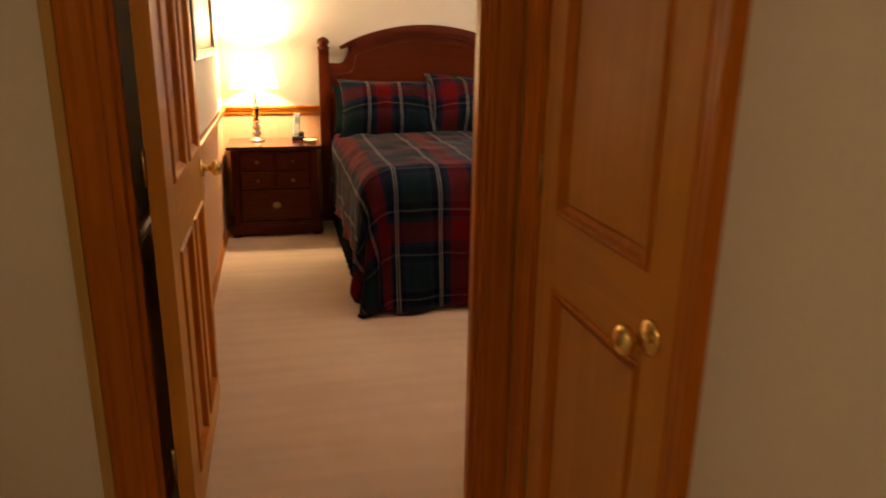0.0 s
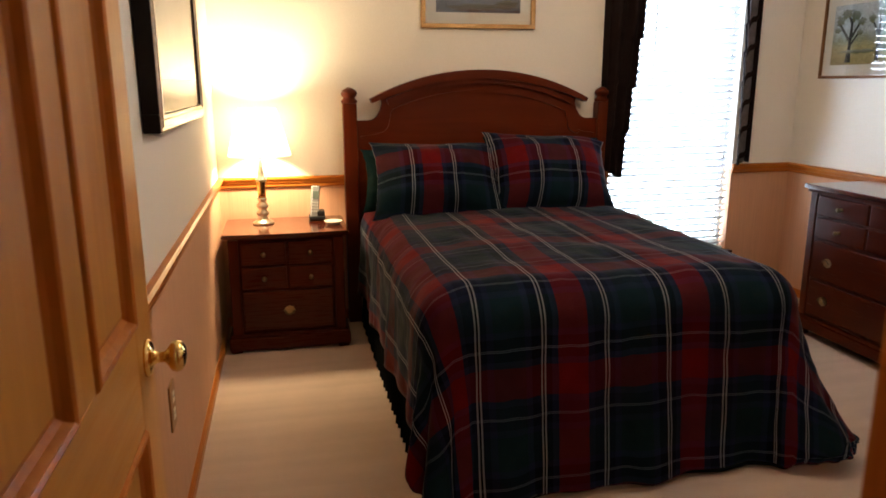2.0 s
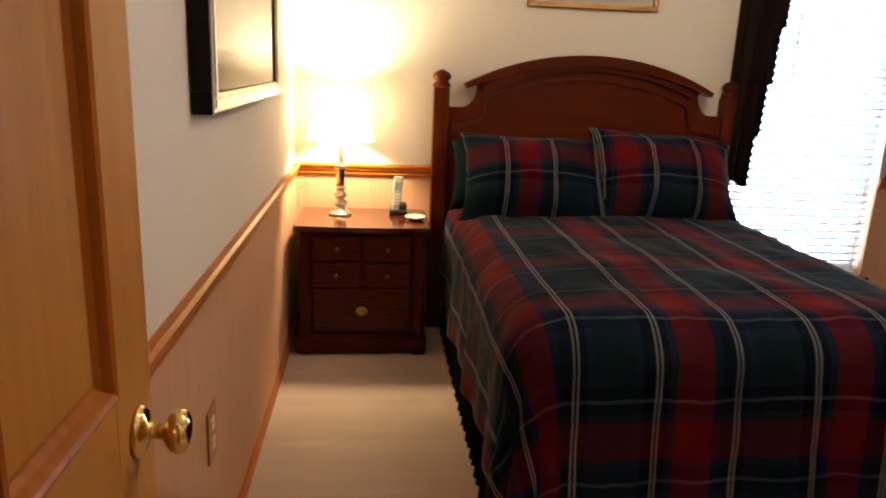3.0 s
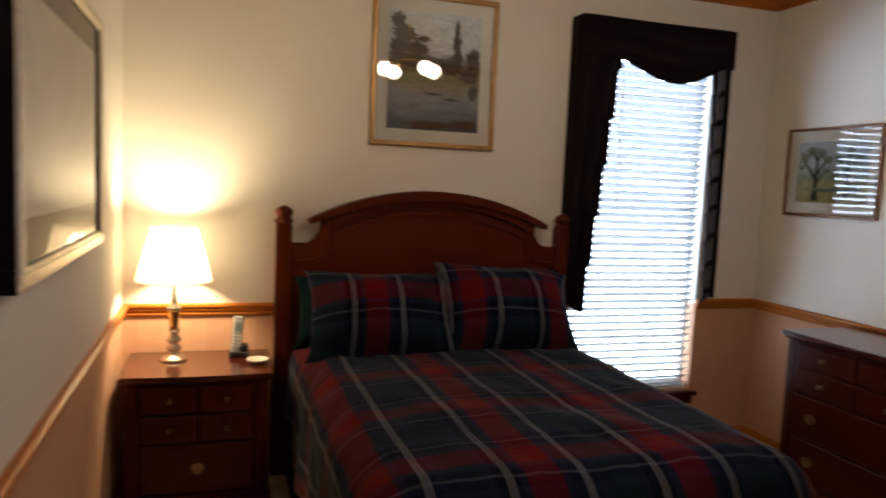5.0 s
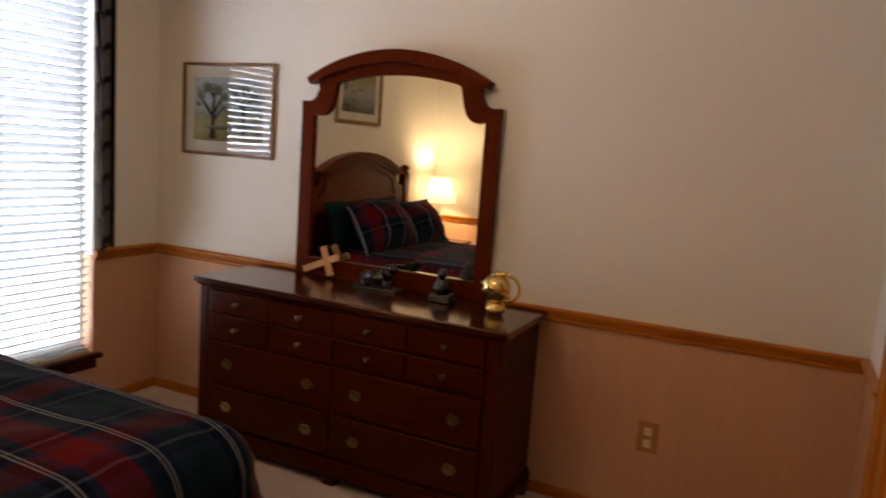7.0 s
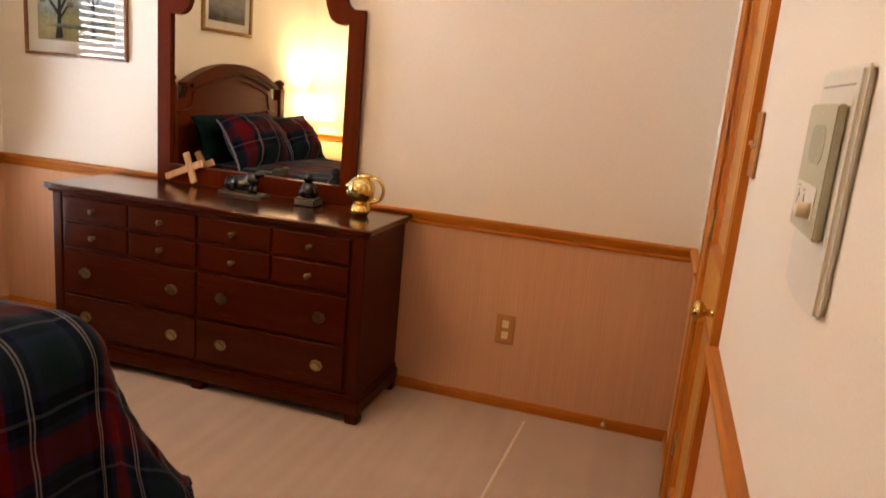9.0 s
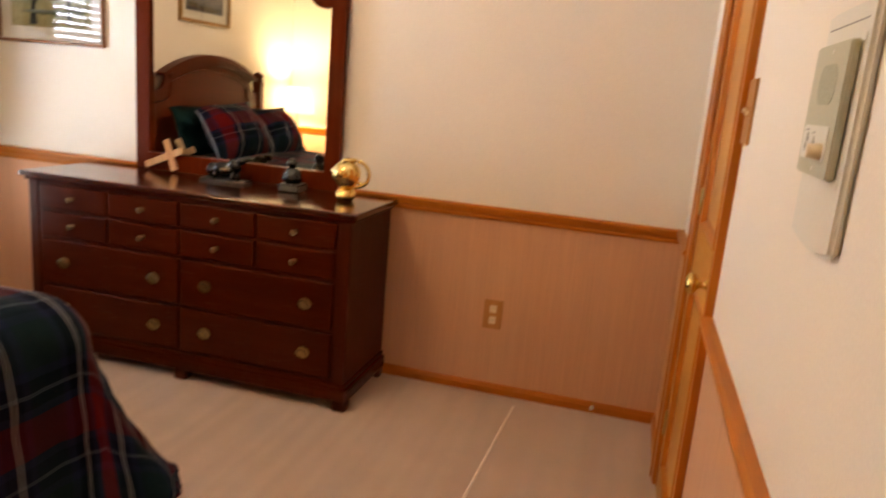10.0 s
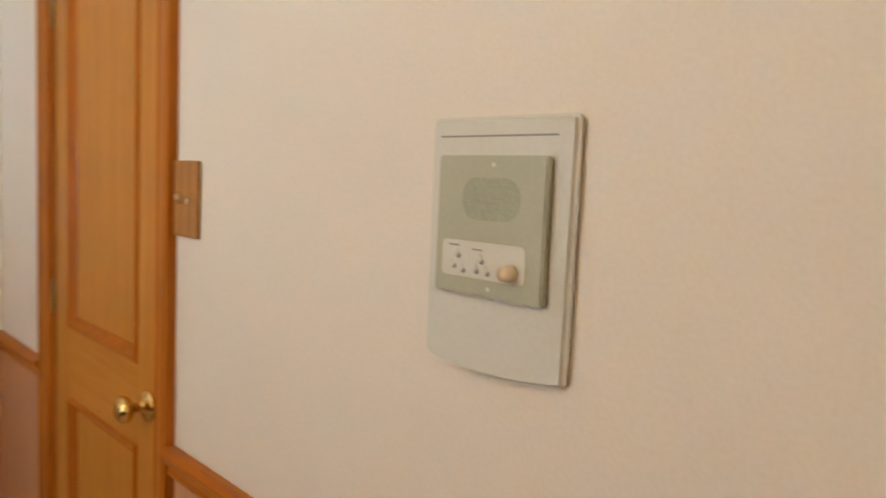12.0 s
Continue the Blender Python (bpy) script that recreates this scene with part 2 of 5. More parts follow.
glazing = picture_glass()
dull_glazing = picture_glass("dull picture glass", index=1.25)
window_glass = picture_glass("window glass", 0.04)
mirror_mat, _nt, _b = material("silvered mirror", 0.01, 1.0)
_b.inputs["Base Color"].default_value = (0.86, 0.87, 0.84, 1)


def translucent(name, color, through_share, rough=0.6, weave=0.0):
    """Light soaks through it; weave is the share of open gaps between the threads."""
    mat, nt, b = material(name, rough)
    b.inputs["Base Color"].default_value = (*color, 1)
    t, mix = nt.nodes.new("ShaderNodeBsdfTranslucent"), nt.nodes.new("ShaderNodeMixShader")
    t.inputs[0].default_value = (*color, 1)
    mix.inputs[0].default_value = through_share
    v = noise_node(nt, coords(nt), 160, 3)
    bumped(nt, b, v, 0.1, 0.0006)
    nt.links.new(b.outputs[0], mix.inputs[1])
    nt.links.new(t.outputs[0], mix.inputs[2])
    gaps, last = nt.nodes.new("ShaderNodeBsdfTransparent"), nt.nodes.new("ShaderNodeMixShader")
    last.inputs[0].default_value = weave
    nt.links.new(mix.outputs[0], last.inputs[1])
    nt.links.new(gaps.outputs[0], last.inputs[2])
    nt.links.new(last.outputs[0], nt.nodes["Material Output"].inputs[0])
    return mat


slat_mat = translucent("white blind slat", (0.56, 0.56, 0.56), 0.32)
shade_mat = translucent("ivory lampshade fabric", (0.94, 0.90, 0.80), 0.90, weave=0.17)


def glow(name, color, strength):
    mat, nt, b = material(name, 0.4)
    b.inputs["Base Color"].default_value = (0.9, 0.88, 0.82, 1)
    b.inputs["Emission Color"].default_value = (*color, 1)
    b.inputs["Emission Strength"].default_value = strength
    return mat


globe_glow = glow("lit frosted globe", LAMP_TINT, CEILING_GLOW)
hall_fill_glow = glow("glowing fill dome", HALL_FILL_TINT, HALL_FILL_GLOW)


def landscape(name, stops, seed, streak):
    mat, nt, b = material(name, 0.7)
    tc = nt.nodes.new("ShaderNodeTexCoord")
    sep = nt.nodes.new("ShaderNodeSeparateXYZ")
    nt.links.new(tc.outputs["Generated"], sep.inputs[0])
    n = noise_node(nt, coords(nt, streak), seed, 6, 0.8)
    add = nt.nodes.new("ShaderNodeMath")
    add.operation = "MULTIPLY_ADD"
    add.inputs[1].default_value = 0.34
    nt.links.new(n, add.inputs[0])
    sub = nt.nodes.new("ShaderNodeMath")
    sub.operation = "SUBTRACT"
    sub.inputs[1].default_value = 0.17
    nt.links.new(sep.outputs[2], sub.inputs[0])
    nt.links.new(sub.outputs[0], add.inputs[2])
    col = ramp(nt, add.outputs[0], stops)
    d = noise_node(nt, coords(nt, streak), seed * 4, 5, 1.5)
    col = mixed(nt, col, ramp(nt, d, [(0.3, (0.68,) * 3), (0.62, (1.1,) * 3)]))
    nt.links.new(col, b.inputs["Base Color"])
    return mat


river_print = landscape("print of a wooded river", [
    (0.0, (0.075, 0.08, 0.11)), (0.14, (0.17, 0.18, 0.22)), (0.26, (0.30, 0.31, 0.34)), (0.35, (0.34, 0.30, 0.20)),
    (0.44, (0.27, 0.24, 0.09)), (0.54, (0.17, 0.12, 0.06)), (0.62, (0.30, 0.26, 0.21)), (0.68, (0.70, 0.73, 0.74)), (1.0, (0.74, 0.80, 0.84))], 6.0, (1, 1, 2.2))
meadow_print = landscape("print of trees in a meadow", [
    (0.0, (0.40, 0.34, 0.16)), (0.3, (0.46, 0.42, 0.22)), (0.42, (0.32, 0.36, 0.26)), (0.55, (0.48, 0.56, 0.58)), (1.0, (0.56, 0.64, 0.70))], 7.0, (1, 1, 1.5))
leaf_ink = landscape("dark painted foliage", [(0.0, (0.05, 0.04, 0.035)), (0.35, (0.13, 0.09, 0.06)), (0.6, (0.07, 0.065, 0.04)), (1.0, (0.17, 0.15, 0.11))], 14.0, (1, 1, 1))
meadow_leaf = landscape("grey green painted leaves", [(0.0, (0.20, 0.20, 0.10)), (0.35, (0.16, 0.19, 0.12)), (0.6, (0.22, 0.25, 0.20)), (1.0, (0.30, 0.34, 0.30))], 16.0, (1, 1, 1))
ink = plain("dark painted branches", (0.05, 0.055, 0.05), 0.8, fine=40, vary=0.4, bump=0)


def daylight_material():
    """Bright hazy sky over a paler sunlit yard."""
    mat, nt, b = material("bright hazy outdoors", 0.9)
    tc, sep = nt.nodes.new("ShaderNodeTexCoord"), nt.nodes.new("ShaderNodeSeparateXYZ")
    nt.links.new(tc.outputs["Generated"], sep.inputs[0])
    col = ramp(nt, sep.outputs[2], [(0.0, (0.30, 0.34, 0.36)), (0.22, (0.36, 0.42, 0.46)), (0.36, (0.66, 0.79, 0.98)), (1.0, (0.72, 0.85, 1.0))])
    nt.links.new(col, b.inputs["Emission Color"])
    b.inputs["Emission Strength"].default_value = DAYLIGHT
    b.inputs["Base Color"].default_value = (0.3, 0.35, 0.4, 1)
    return mat


outdoors = daylight_material()


# ---- building helpers ----
def link_mesh(name, bm, mats):
    me = bpy.data.meshes.new(name)
    bm.normal_update()
    bm.to_mesh(me)
    bm.free()
    for m in mats if isinstance(mats, (list, tuple)) else [mats]:
        me.materials.append(m)
    return new(name, me)


def soften(ob):
    for p in ob.data.polygons:
        p.use_smooth = True
    return ob


def part(name, bm, mats, parent, label="", smooth=False):
    ob = link_mesh(name, bm, mats)
    if smooth:
        soften(ob)
    ob.parent = parent
    if parent.parent is None:
        ob.matrix_parent_inverse = parent.matrix_basis.inverted()
    return tagged(ob, label)


def thing(name, at, label, category, group=""):
    ob = new(name)
    ob.empty_display_size = 0.1
    ob.matrix_basis = Matrix.Translation(at)
    return tagged(ob, label, category, group)


def single(name, bm, mats, label, category, smooth=False, kind="", group=""):
    ob = link_mesh(name, bm, mats)
    if smooth:
        soften(ob)
    return tagged(ob, label, category, group, kind)


def structure(name, bm, mats, label=""):
    return tagged(link_mesh(name, bm, mats), label, kind="structure")


def box(bm, x0, x1, y0, y1, z0, z1, bevel=0.0, mat=0, segments=2):
    made = bmesh.ops.create_cube(bm, size=1.0)["verts"]
    for v in made:
        v.co = Vector(((x0 + x1) / 2 + v.co.x * (x1 - x0), (y0 + y1) / 2 + v.co.y * (y1 - y0), (z0 + z1) / 2 + v.co.z * (z1 - z0)))
    faces = list({f for v in made for f in v.link_faces})
    for f in faces:
        f.material_index = mat
    if bevel:
        edges = list({e for v in made for e in v.link_edges})
        bmesh.ops.bevel(bm, geom=edges, offset=bevel, segments=segments, affect="EDGES", profile=0.6)
    return bm


def boxes(*rows, bevel=0.0):
    bm = bmesh.new()
    for r in rows:
        box(bm, *r[:6], bevel=bevel, mat=r[6] if len(r) > 6 else 0)
    return bm


def lathe(bm, profile, at=(0, 0, 0), segs=28, turn=None):
    """Rings of (radius, height) about the z axis, closed at both ends."""
    m = Matrix.Translation(at) @ (turn or Matrix.Identity(4))
    rings = []
    for r, h in profile:
        rings.append([bm.verts.new(m @ Vector((r * math.cos(2 * math.pi * i / segs), r * math.sin(2 * math.pi * i / segs), h))) for i in range(segs)])
    for a, b in zip(rings, rings[1:]):
        for i in range(segs):
            bm.faces.new((a[i], a[(i + 1) % segs], b[(i + 1) % segs], b[i]))
    bm.faces.new(rings[0][::-1])
    bm.faces.new(rings[-1])
    return bm


def slab(bm, outline, m, depth, holes=()):
    """A flat plate of the outline (u, v), extruded to the depth, set by the matrix m."""
    edges = []
    for loop in (outline, *holes):
        vs = [bm.verts.new((u, v, 0)) for u, v in loop]
        edges += [bm.edges.new((a, b)) for a, b in zip(vs, vs[1:] + vs[:1])]
    made = bmesh.ops.triangle_fill(bm, use_beauty=True, use_dissolve=False, edges=edges)["geom"]
    faces = [g for g in made if isinstance(g, bmesh.types.BMFace)]
    out = bmesh.ops.extrude_face_region(bm, geom=faces)["geom"]
    top = [g for g in out if isinstance(g, bmesh.types.BMVert)]
    for v in top:
        v.co.z += depth
    base = {v for f in faces for v in f.verts}
    for v in base | set(top):
        v.co = m @ v.co
    bmesh.ops.recalc_face_normals(bm, faces=bm.faces[:])
    return bm


def swept(bm, profile, a, b, out):
    """A moulding: the profile (out from the wall, up) drawn from a to b."""
    a, b, out = Vector(a), Vector(b), Vector(out)
    ends = [[bm.verts.new(p + out * u + Vector((0, 0, w))) for u, w in profile] for p in (a, b)]
    n = len(profile)
    for i in range(n):
        bm.faces.new((ends[0][i], ends[0][(i + 1) % n], ends[1][(i + 1) % n], ends[1][i]))
    bm.faces.new(ends[0][::-1])
    bm.faces.new(ends[1])
    bmesh.ops.recalc_face_normals(bm, faces=bm.faces[:])
    return bm


def sheet(nu, nv, f, thick=0.0, uv=None):
    """A cloth: the grid f(i, j) with u, v from 0 to 1, doubled to a thickness."""
    bm = bmesh.new()
    layer = bm.loops.layers.uv.new("UVMap")
    grid = [[bm.verts.new(f(i / nu, j / nv)) for j in range(nv + 1)] for i in range(nu + 1)]
    for i in range(nu):
        for j in range(nv):
            corners = ((i, j), (i + 1, j), (i + 1, j + 1), (i, j + 1))
            face = bm.faces.new([grid[a][b] for a, b in corners])
            if uv:
                for loop, (a, b) in zip(face.loops, corners):
                    loop[layer].uv = uv(a / nu, b / nv)
    if thick:
        bm.normal_update()
        bmesh.ops.solidify(bm, geom=bm.faces[:], thickness=thick)
    return bm


# ---- structure ----
W, D, H = 3.62, 3.62, 2.70
RAIL = 0.83
T = 0.12
bm = bmesh.new()
box(bm, -0.6, W + 0.3, -4.2, D + 0.3, -0.10, 0.0)
floor = structure("floor", bm, carpet, "beige cut pile carpet with faint vacuum streaks")
structure("floor_pile_line", swept(bmesh.new(), [(-0.006, 0.0), (0.006, 0.0), (0.003, 0.0022), (-0.003, 0.0022)], (2.15, 0.655, 0), (3.52, 0.605, 0), (0, 1, 0)), brushed_pile, "pale brushed line in the carpet pile")
structure("ground", boxes((-400, 400, -400, 400, -0.62, -0.60)), grass)
structure("ceiling", boxes((-T, W + T, -T - 0.001, D + T, H, H + 0.1)), ceiling_white)
structure("ceiling_hall", boxes((-0.5, 1.2, -4.2, -T - 0.002, 2.44, 2.54)), ceiling_white)


def two_tone(name, rows, faces):
    """A wall of boxes, papered below the rail and painted above it."""
    bm = bmesh.new()
    for x0, x1, y0, y1, z0, z1 in rows:
        if z0 < RAIL < z1:
            box(bm, x0, x1, y0, y1, z0, RAIL, mat=1)
            box(bm, x0, x1, y0, y1, RAIL, z1, mat=0)
        else:
            box(bm, x0, x1, y0, y1, z0, z1, mat=0 if z0 >= RAIL else 1)
    return structure(name, bm, [cream, paper], faces)


WX0, WX1, WZ0, WZ1 = 2.335, 3.195, 0.30, 2.32
two_tone("wall_west", [(-T, 0, 0, D + T, 0, H)], "cream painted wall with rose tan paper below the rail")
two_tone("wall_east", [(W, W + T, -T, D + T, 0, H)], "cream painted wall with rose tan paper below the rail")
two_tone("wall_north", [(0, WX0, D, D + T, 0, H), (WX1, W, D, D + T, 0, H), (WX0, WX1, D, D + T, 0, WZ0), (WX0, WX1, D, D + T, WZ1, H)],
         "cream painted wall with a tall window")
DX0, DX1, DZ = 0.03, 0.893, 2.05
CX0, CX1 = 2.408, 3.075
bm = bmesh.new()
for x0, x1, z0, z1 in ((-T, 0.0, 0, H), (0.913, CX0 - 0.02, 0, H), (CX1 + 0.02, W, 0, H), (0.0, 0.913, DZ + 0.02, H), (CX0 - 0.02, CX1 + 0.02, DZ + 0.02, H)):
    for a, b, k in ((z0, min(z1, RAIL), 1), (max(z0, RAIL), z1, 0)):
        if b > a:
            box(bm, x0, x1, -0.06, 0, a, b, mat=k)
structure("wall_south", bm, [cream, paper], "cream painted wall with a doorway and a closet door")
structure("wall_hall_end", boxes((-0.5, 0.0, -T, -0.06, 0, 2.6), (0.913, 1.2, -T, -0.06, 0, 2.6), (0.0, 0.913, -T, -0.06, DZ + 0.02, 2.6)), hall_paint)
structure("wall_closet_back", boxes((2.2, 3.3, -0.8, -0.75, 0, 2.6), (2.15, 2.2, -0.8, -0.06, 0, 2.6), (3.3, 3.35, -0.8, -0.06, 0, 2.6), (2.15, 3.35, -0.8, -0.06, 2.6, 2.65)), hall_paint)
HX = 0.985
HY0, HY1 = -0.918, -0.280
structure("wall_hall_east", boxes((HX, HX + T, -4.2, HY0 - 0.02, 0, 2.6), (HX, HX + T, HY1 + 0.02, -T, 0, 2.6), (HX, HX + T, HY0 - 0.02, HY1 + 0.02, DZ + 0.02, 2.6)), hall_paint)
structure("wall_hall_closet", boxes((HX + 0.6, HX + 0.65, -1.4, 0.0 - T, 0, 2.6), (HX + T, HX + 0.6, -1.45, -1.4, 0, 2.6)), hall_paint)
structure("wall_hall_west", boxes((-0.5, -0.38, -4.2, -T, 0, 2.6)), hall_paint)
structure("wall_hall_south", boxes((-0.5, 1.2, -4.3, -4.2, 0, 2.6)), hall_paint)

RAIL_PROFILE = [(0, 0.0), (0.010, 0.0), (0.014, 0.008), (0.012, 0.018), (0.020, 0.026), (0.024, 0.040), (0.030, 0.046), (0.030, 0.054), (0.020, 0.060), (0, 0.060)]
BASE_PROFILE = [(0, 0), (0.013, 0), (0.013, 0.030), (0.009, 0.037), (0.010, 0.043), (0.004, 0.050), (0, 0.050)]
CROWN_PROFILE = [(0, -0.095), (0.012, -0.095), (0.020, -0.075), (0.05, -0.045), (0.062, -0.02), (0.08, -0.012), (0.08, 0), (0, 0)]
RUNS = [("west", (0, 0.0, 0), (0, D, 0), (1, 0, 0), honey_y), ("east", (W, 0, 0), (W, D, 0), (-1, 0, 0), honey_y),
        ("north", (0, D, 0), (WX0 - 0.0, D, 0), (0, -1, 0), honey_x), ("north_east", (WX1 + 0.0, D, 0), (W, D, 0), (0, -1, 0), honey_x),
        ("south", (1.0, 0, 0), (2.330, 0, 0), (0, 1, 0), honey_x), ("south_east", (3.161, 0, 0), (W, 0, 0), (0, 1, 0), honey_x)]
for name, a, b, out, m in RUNS:
    up = Vector((0, 0, RAIL - 0.028))
    structure("trim_chair_rail_" + name, swept(bmesh.new(), RAIL_PROFILE, Vector(a) + up, Vector(b) + up, out), m, "honey oak moulded chair rail")
    structure("baseboard_" + name, swept(bmesh.new(), BASE_PROFILE, a, b, out), m, "honey oak baseboard")
structure("baseboard_window", swept(bmesh.new(), BASE_PROFILE, (WX0, D, 0), (WX1, D, 0), (0, -1, 0)), honey_x, "honey oak baseboard")
for name, a, b, out, m in (("west", (0, 0, H), (0, D, H), (1, 0, 0), honey_y), ("east", (W, 0, H), (W, D, H), (-1, 0, 0), honey_y),
                           ("north", (0, D, H), (W, D, H), (0, -1, 0), honey_x), ("south", (0, 0, H), (W, 0, H), (0, 1, 0), honey_x)):
    structure("trim_crown_" + name, swept(bmesh.new(), CROWN_PROFILE, a, b, out), m, "honey oak crown moulding")

CASING = [(0, 0), (0.074, 0), (0.074, 0.020), (0.060, 0.022), (0.048, 0.016), (0.022, 0.014), (0.012, 0.010), (0.004, 0.012), (0, 0.008)]


def casing_leg(bm, corner, along, out, z0, z1):
    """An upright casing board: profile widths run along, thickness runs out of the wall."""
    c, al, o = Vector(corner), Vector(along), Vector(out)
    ends = [[bm.verts.new(c + al * u + o * w + Vector((0, 0, z))) for u, w in CASING] for z in (z0, z1)]
    n = len(CASING)
    for i in range(n):
        bm.faces.new((ends[0][i], ends[0][(i + 1) % n], ends[1][(i + 1) % n], ends[1][i]))
    bm.faces.new(ends[0][::-1])
    bm.faces.new(ends[1])
    bmesh.ops.recalc_face_normals(bm, faces=bm.faces[:])
    return bm


def casing_head(bm, a, b, out):
    return swept(bm, [(v, u) for u, v in CASING], a, b, out)


# bedroom doorway: jambs, stops, casings
structure("trim_jamb_west", boxes((0.0, DX0, -T - 0.001, 0.001, 0, DZ), (DX0, DX0 + 0.012, -0.085, -0.05, 0, DZ), bevel=0.002), honey_v, "honey oak door jamb")
structure("trim_jamb_east", boxes((DX1, 0.913, -T - 0.001, 0.001, 0, DZ), (DX1 - 0.012, DX1, -0.085, -0.05, 0, DZ), bevel=0.002), honey_v, "honey oak door jamb")
structure("trim_jamb_head", boxes((DX0, DX1, -T - 0.001, 0.001, DZ, DZ + 0.02)), honey_x)
structure("trim_casing_hall_west", casing_leg(bmesh.new(), (0.008, -T, 0), (-1, 0, 0), (0, -1, 0), 0, DZ + 0.08), honey_v, "honey oak door casing")
structure("trim_casing_hall_east", casing_leg(bmesh.new(), (0.905, -T, 0), (1, 0, 0), (0, -1, 0), 0, DZ + 0.08), honey_v, "honey oak door casing")
structure("trim_casing_hall_head", casing_head(bmesh.new(), (0.008, -T, DZ + 0.006), (0.905, -T, DZ + 0.006), (0, -1, 0)), honey_x)
structure("trim_casing_room_east", casing_leg(bmesh.new(), (0.905, 0, 0), (1, 0, 0), (0, 1, 0), 0, DZ + 0.08), honey_v, "honey oak door casing")
structure("trim_casing_room_head", casing_head(bmesh.new(), (0.0, 0, DZ + 0.006), (0.905, 0, DZ + 0.006), (0, 1, 0)), honey_x)
# closet doorway
structure("trim_closet_jambs", boxes((CX0 - 0.02, CX0, -0.061, 0.001, 0, DZ), (CX1, CX1 + 0.02, -0.061, 0.001, 0, DZ), (CX0, CX1, -0.061, 0.001, DZ, DZ + 0.02)), honey_v)
structure("trim_closet_casing_west", casing_leg(bmesh.new(), (CX0 - 0.004, 0, 0), (-1, 0, 0), (0, 1, 0), 0, DZ + 0.08), honey_v, "honey oak door casing")
structure("trim_closet_casing_east", casing_leg(bmesh.new(), (CX1 + 0.012, 0, 0), (1, 0, 0), (0, 1, 0), 0, DZ + 0.08), honey_v, "honey oak door casing")
structure("trim_closet_casing_head", casing_head(bmesh.new(), (CX0 - 0.004, 0, DZ + 0.006), (CX1 + 0.012, 0, DZ + 0.006), (0, 1, 0)), honey_x)
# hall closet doorway
structure("trim_hall_jambs", boxes((HX - 0.001, HX + T, HY0 - 0.02, HY0, 0, DZ), (HX - 0.001, HX + T, HY1, HY1 + 0.02, 0, DZ), (HX - 0.001, HX + T, HY0, HY1, DZ, DZ + 0.02)), honey_v)
structure("trim_hall_casing_south", casing_leg(bmesh.new(), (HX, HY0 - 0.012, 0), (0, -1, 0), (-1, 0, 0), 0, DZ + 0.08), honey_v, "honey oak door casing")
structure("trim_hall_casing_north", casing_leg(bmesh.new(), (HX, HY1 + 0.012, 0), (0, 1, 0), (-1, 0, 0), 0, DZ + 0.08), honey_v, "honey oak door casing")
structure("trim_hall_casing_head", casing_head(bmesh.new(), (HX, HY0 - 0.012, DZ + 0.006), (HX, HY1 + 0.012, DZ + 0.006), (-1, 0, 0)), honey_y)
# Wall strip between casings; its tan is light bounced off the oak
structure("trim_hall_filler", boxes((HX - 0.004, HX, HY1 + 0.06, -T - 0.002, 0, DZ + 0.1)), lit_oak, "wall strip between two casings, tinted as by oak bounce")
# Outer casing edge coloured paler, as it catches the light
structure("trim_hall_backband", boxes((-0.094, -0.067, -T - 0.026, -T, 0, DZ + 0.1), bevel=0.005), lit_oak, "casing back band, caught light put into its colour")
structure("baseboard_hall", swept(bmesh.new(), BASE_PROFILE, (HX, -4.2, 0), (HX, HY0 - 0.09, 0), (-1, 0, 0)), honey_y)
structure("baseboard_hall_end", swept(bmesh.new(), BASE_PROFILE, (-0.38, -T, 0), (-0.096, -T, 0), (0, -1, 0)), honey_x)

# ---- doors ----
PANEL_STEPS = [(0.0, 0.0), (0.003, 0.005), (0.008, 0.007), (0.014, 0.004), (0.020, -0.006), (0.028, -0.012), (0.034, -0.012), (0.036, -0.010)]


def panel_mesh(u0, u1, w0, w1, thick, m):
    """A raised panel with its moulding on both faces of a door."""
    bm = bmesh.new()
    for side in (1, -1):
        loops = []
        for inset, rise in PANEL_STEPS:
            v = side * (thick / 2 + rise)
            loops.append([bm.verts.new(m @ Vector(c)) for c in ((u0 + inset, v, w0 + inset), (u1 - inset, v, w0 + inset), (u1 - inset, v, w1 - inset), (u0 + inset, v, w1 - inset))])
        for a, b in zip(loops, loops[1:]):
            for i in range(4):
                bm.faces.new((a[i], a[(i + 1) % 4], b[(i + 1) % 4], b[i]))
        bm.faces.new(loops[-1]).material_index = 1
    bmesh.ops.recalc_face_normals(bm, faces=bm.faces[:])
    return bm


def moved_box(m, *r, bevel=0.002):
    bm = bmesh.new()
    box(bm, *r, bevel=bevel)
    for v in bm.verts:
        v.co = m @ v.co
    return bm


KNOB = [(0.033, 0.0), (0.033, 0.004), (0.027, 0.009), (0.014, 0.012), (0.010, 0.018), (0.010, 0.030), (0.016, 0.035), (0.026, 0.042), (0.0285, 0.050), (0.026, 0.058), (0.017, 0.064), (0.006, 0.066)]


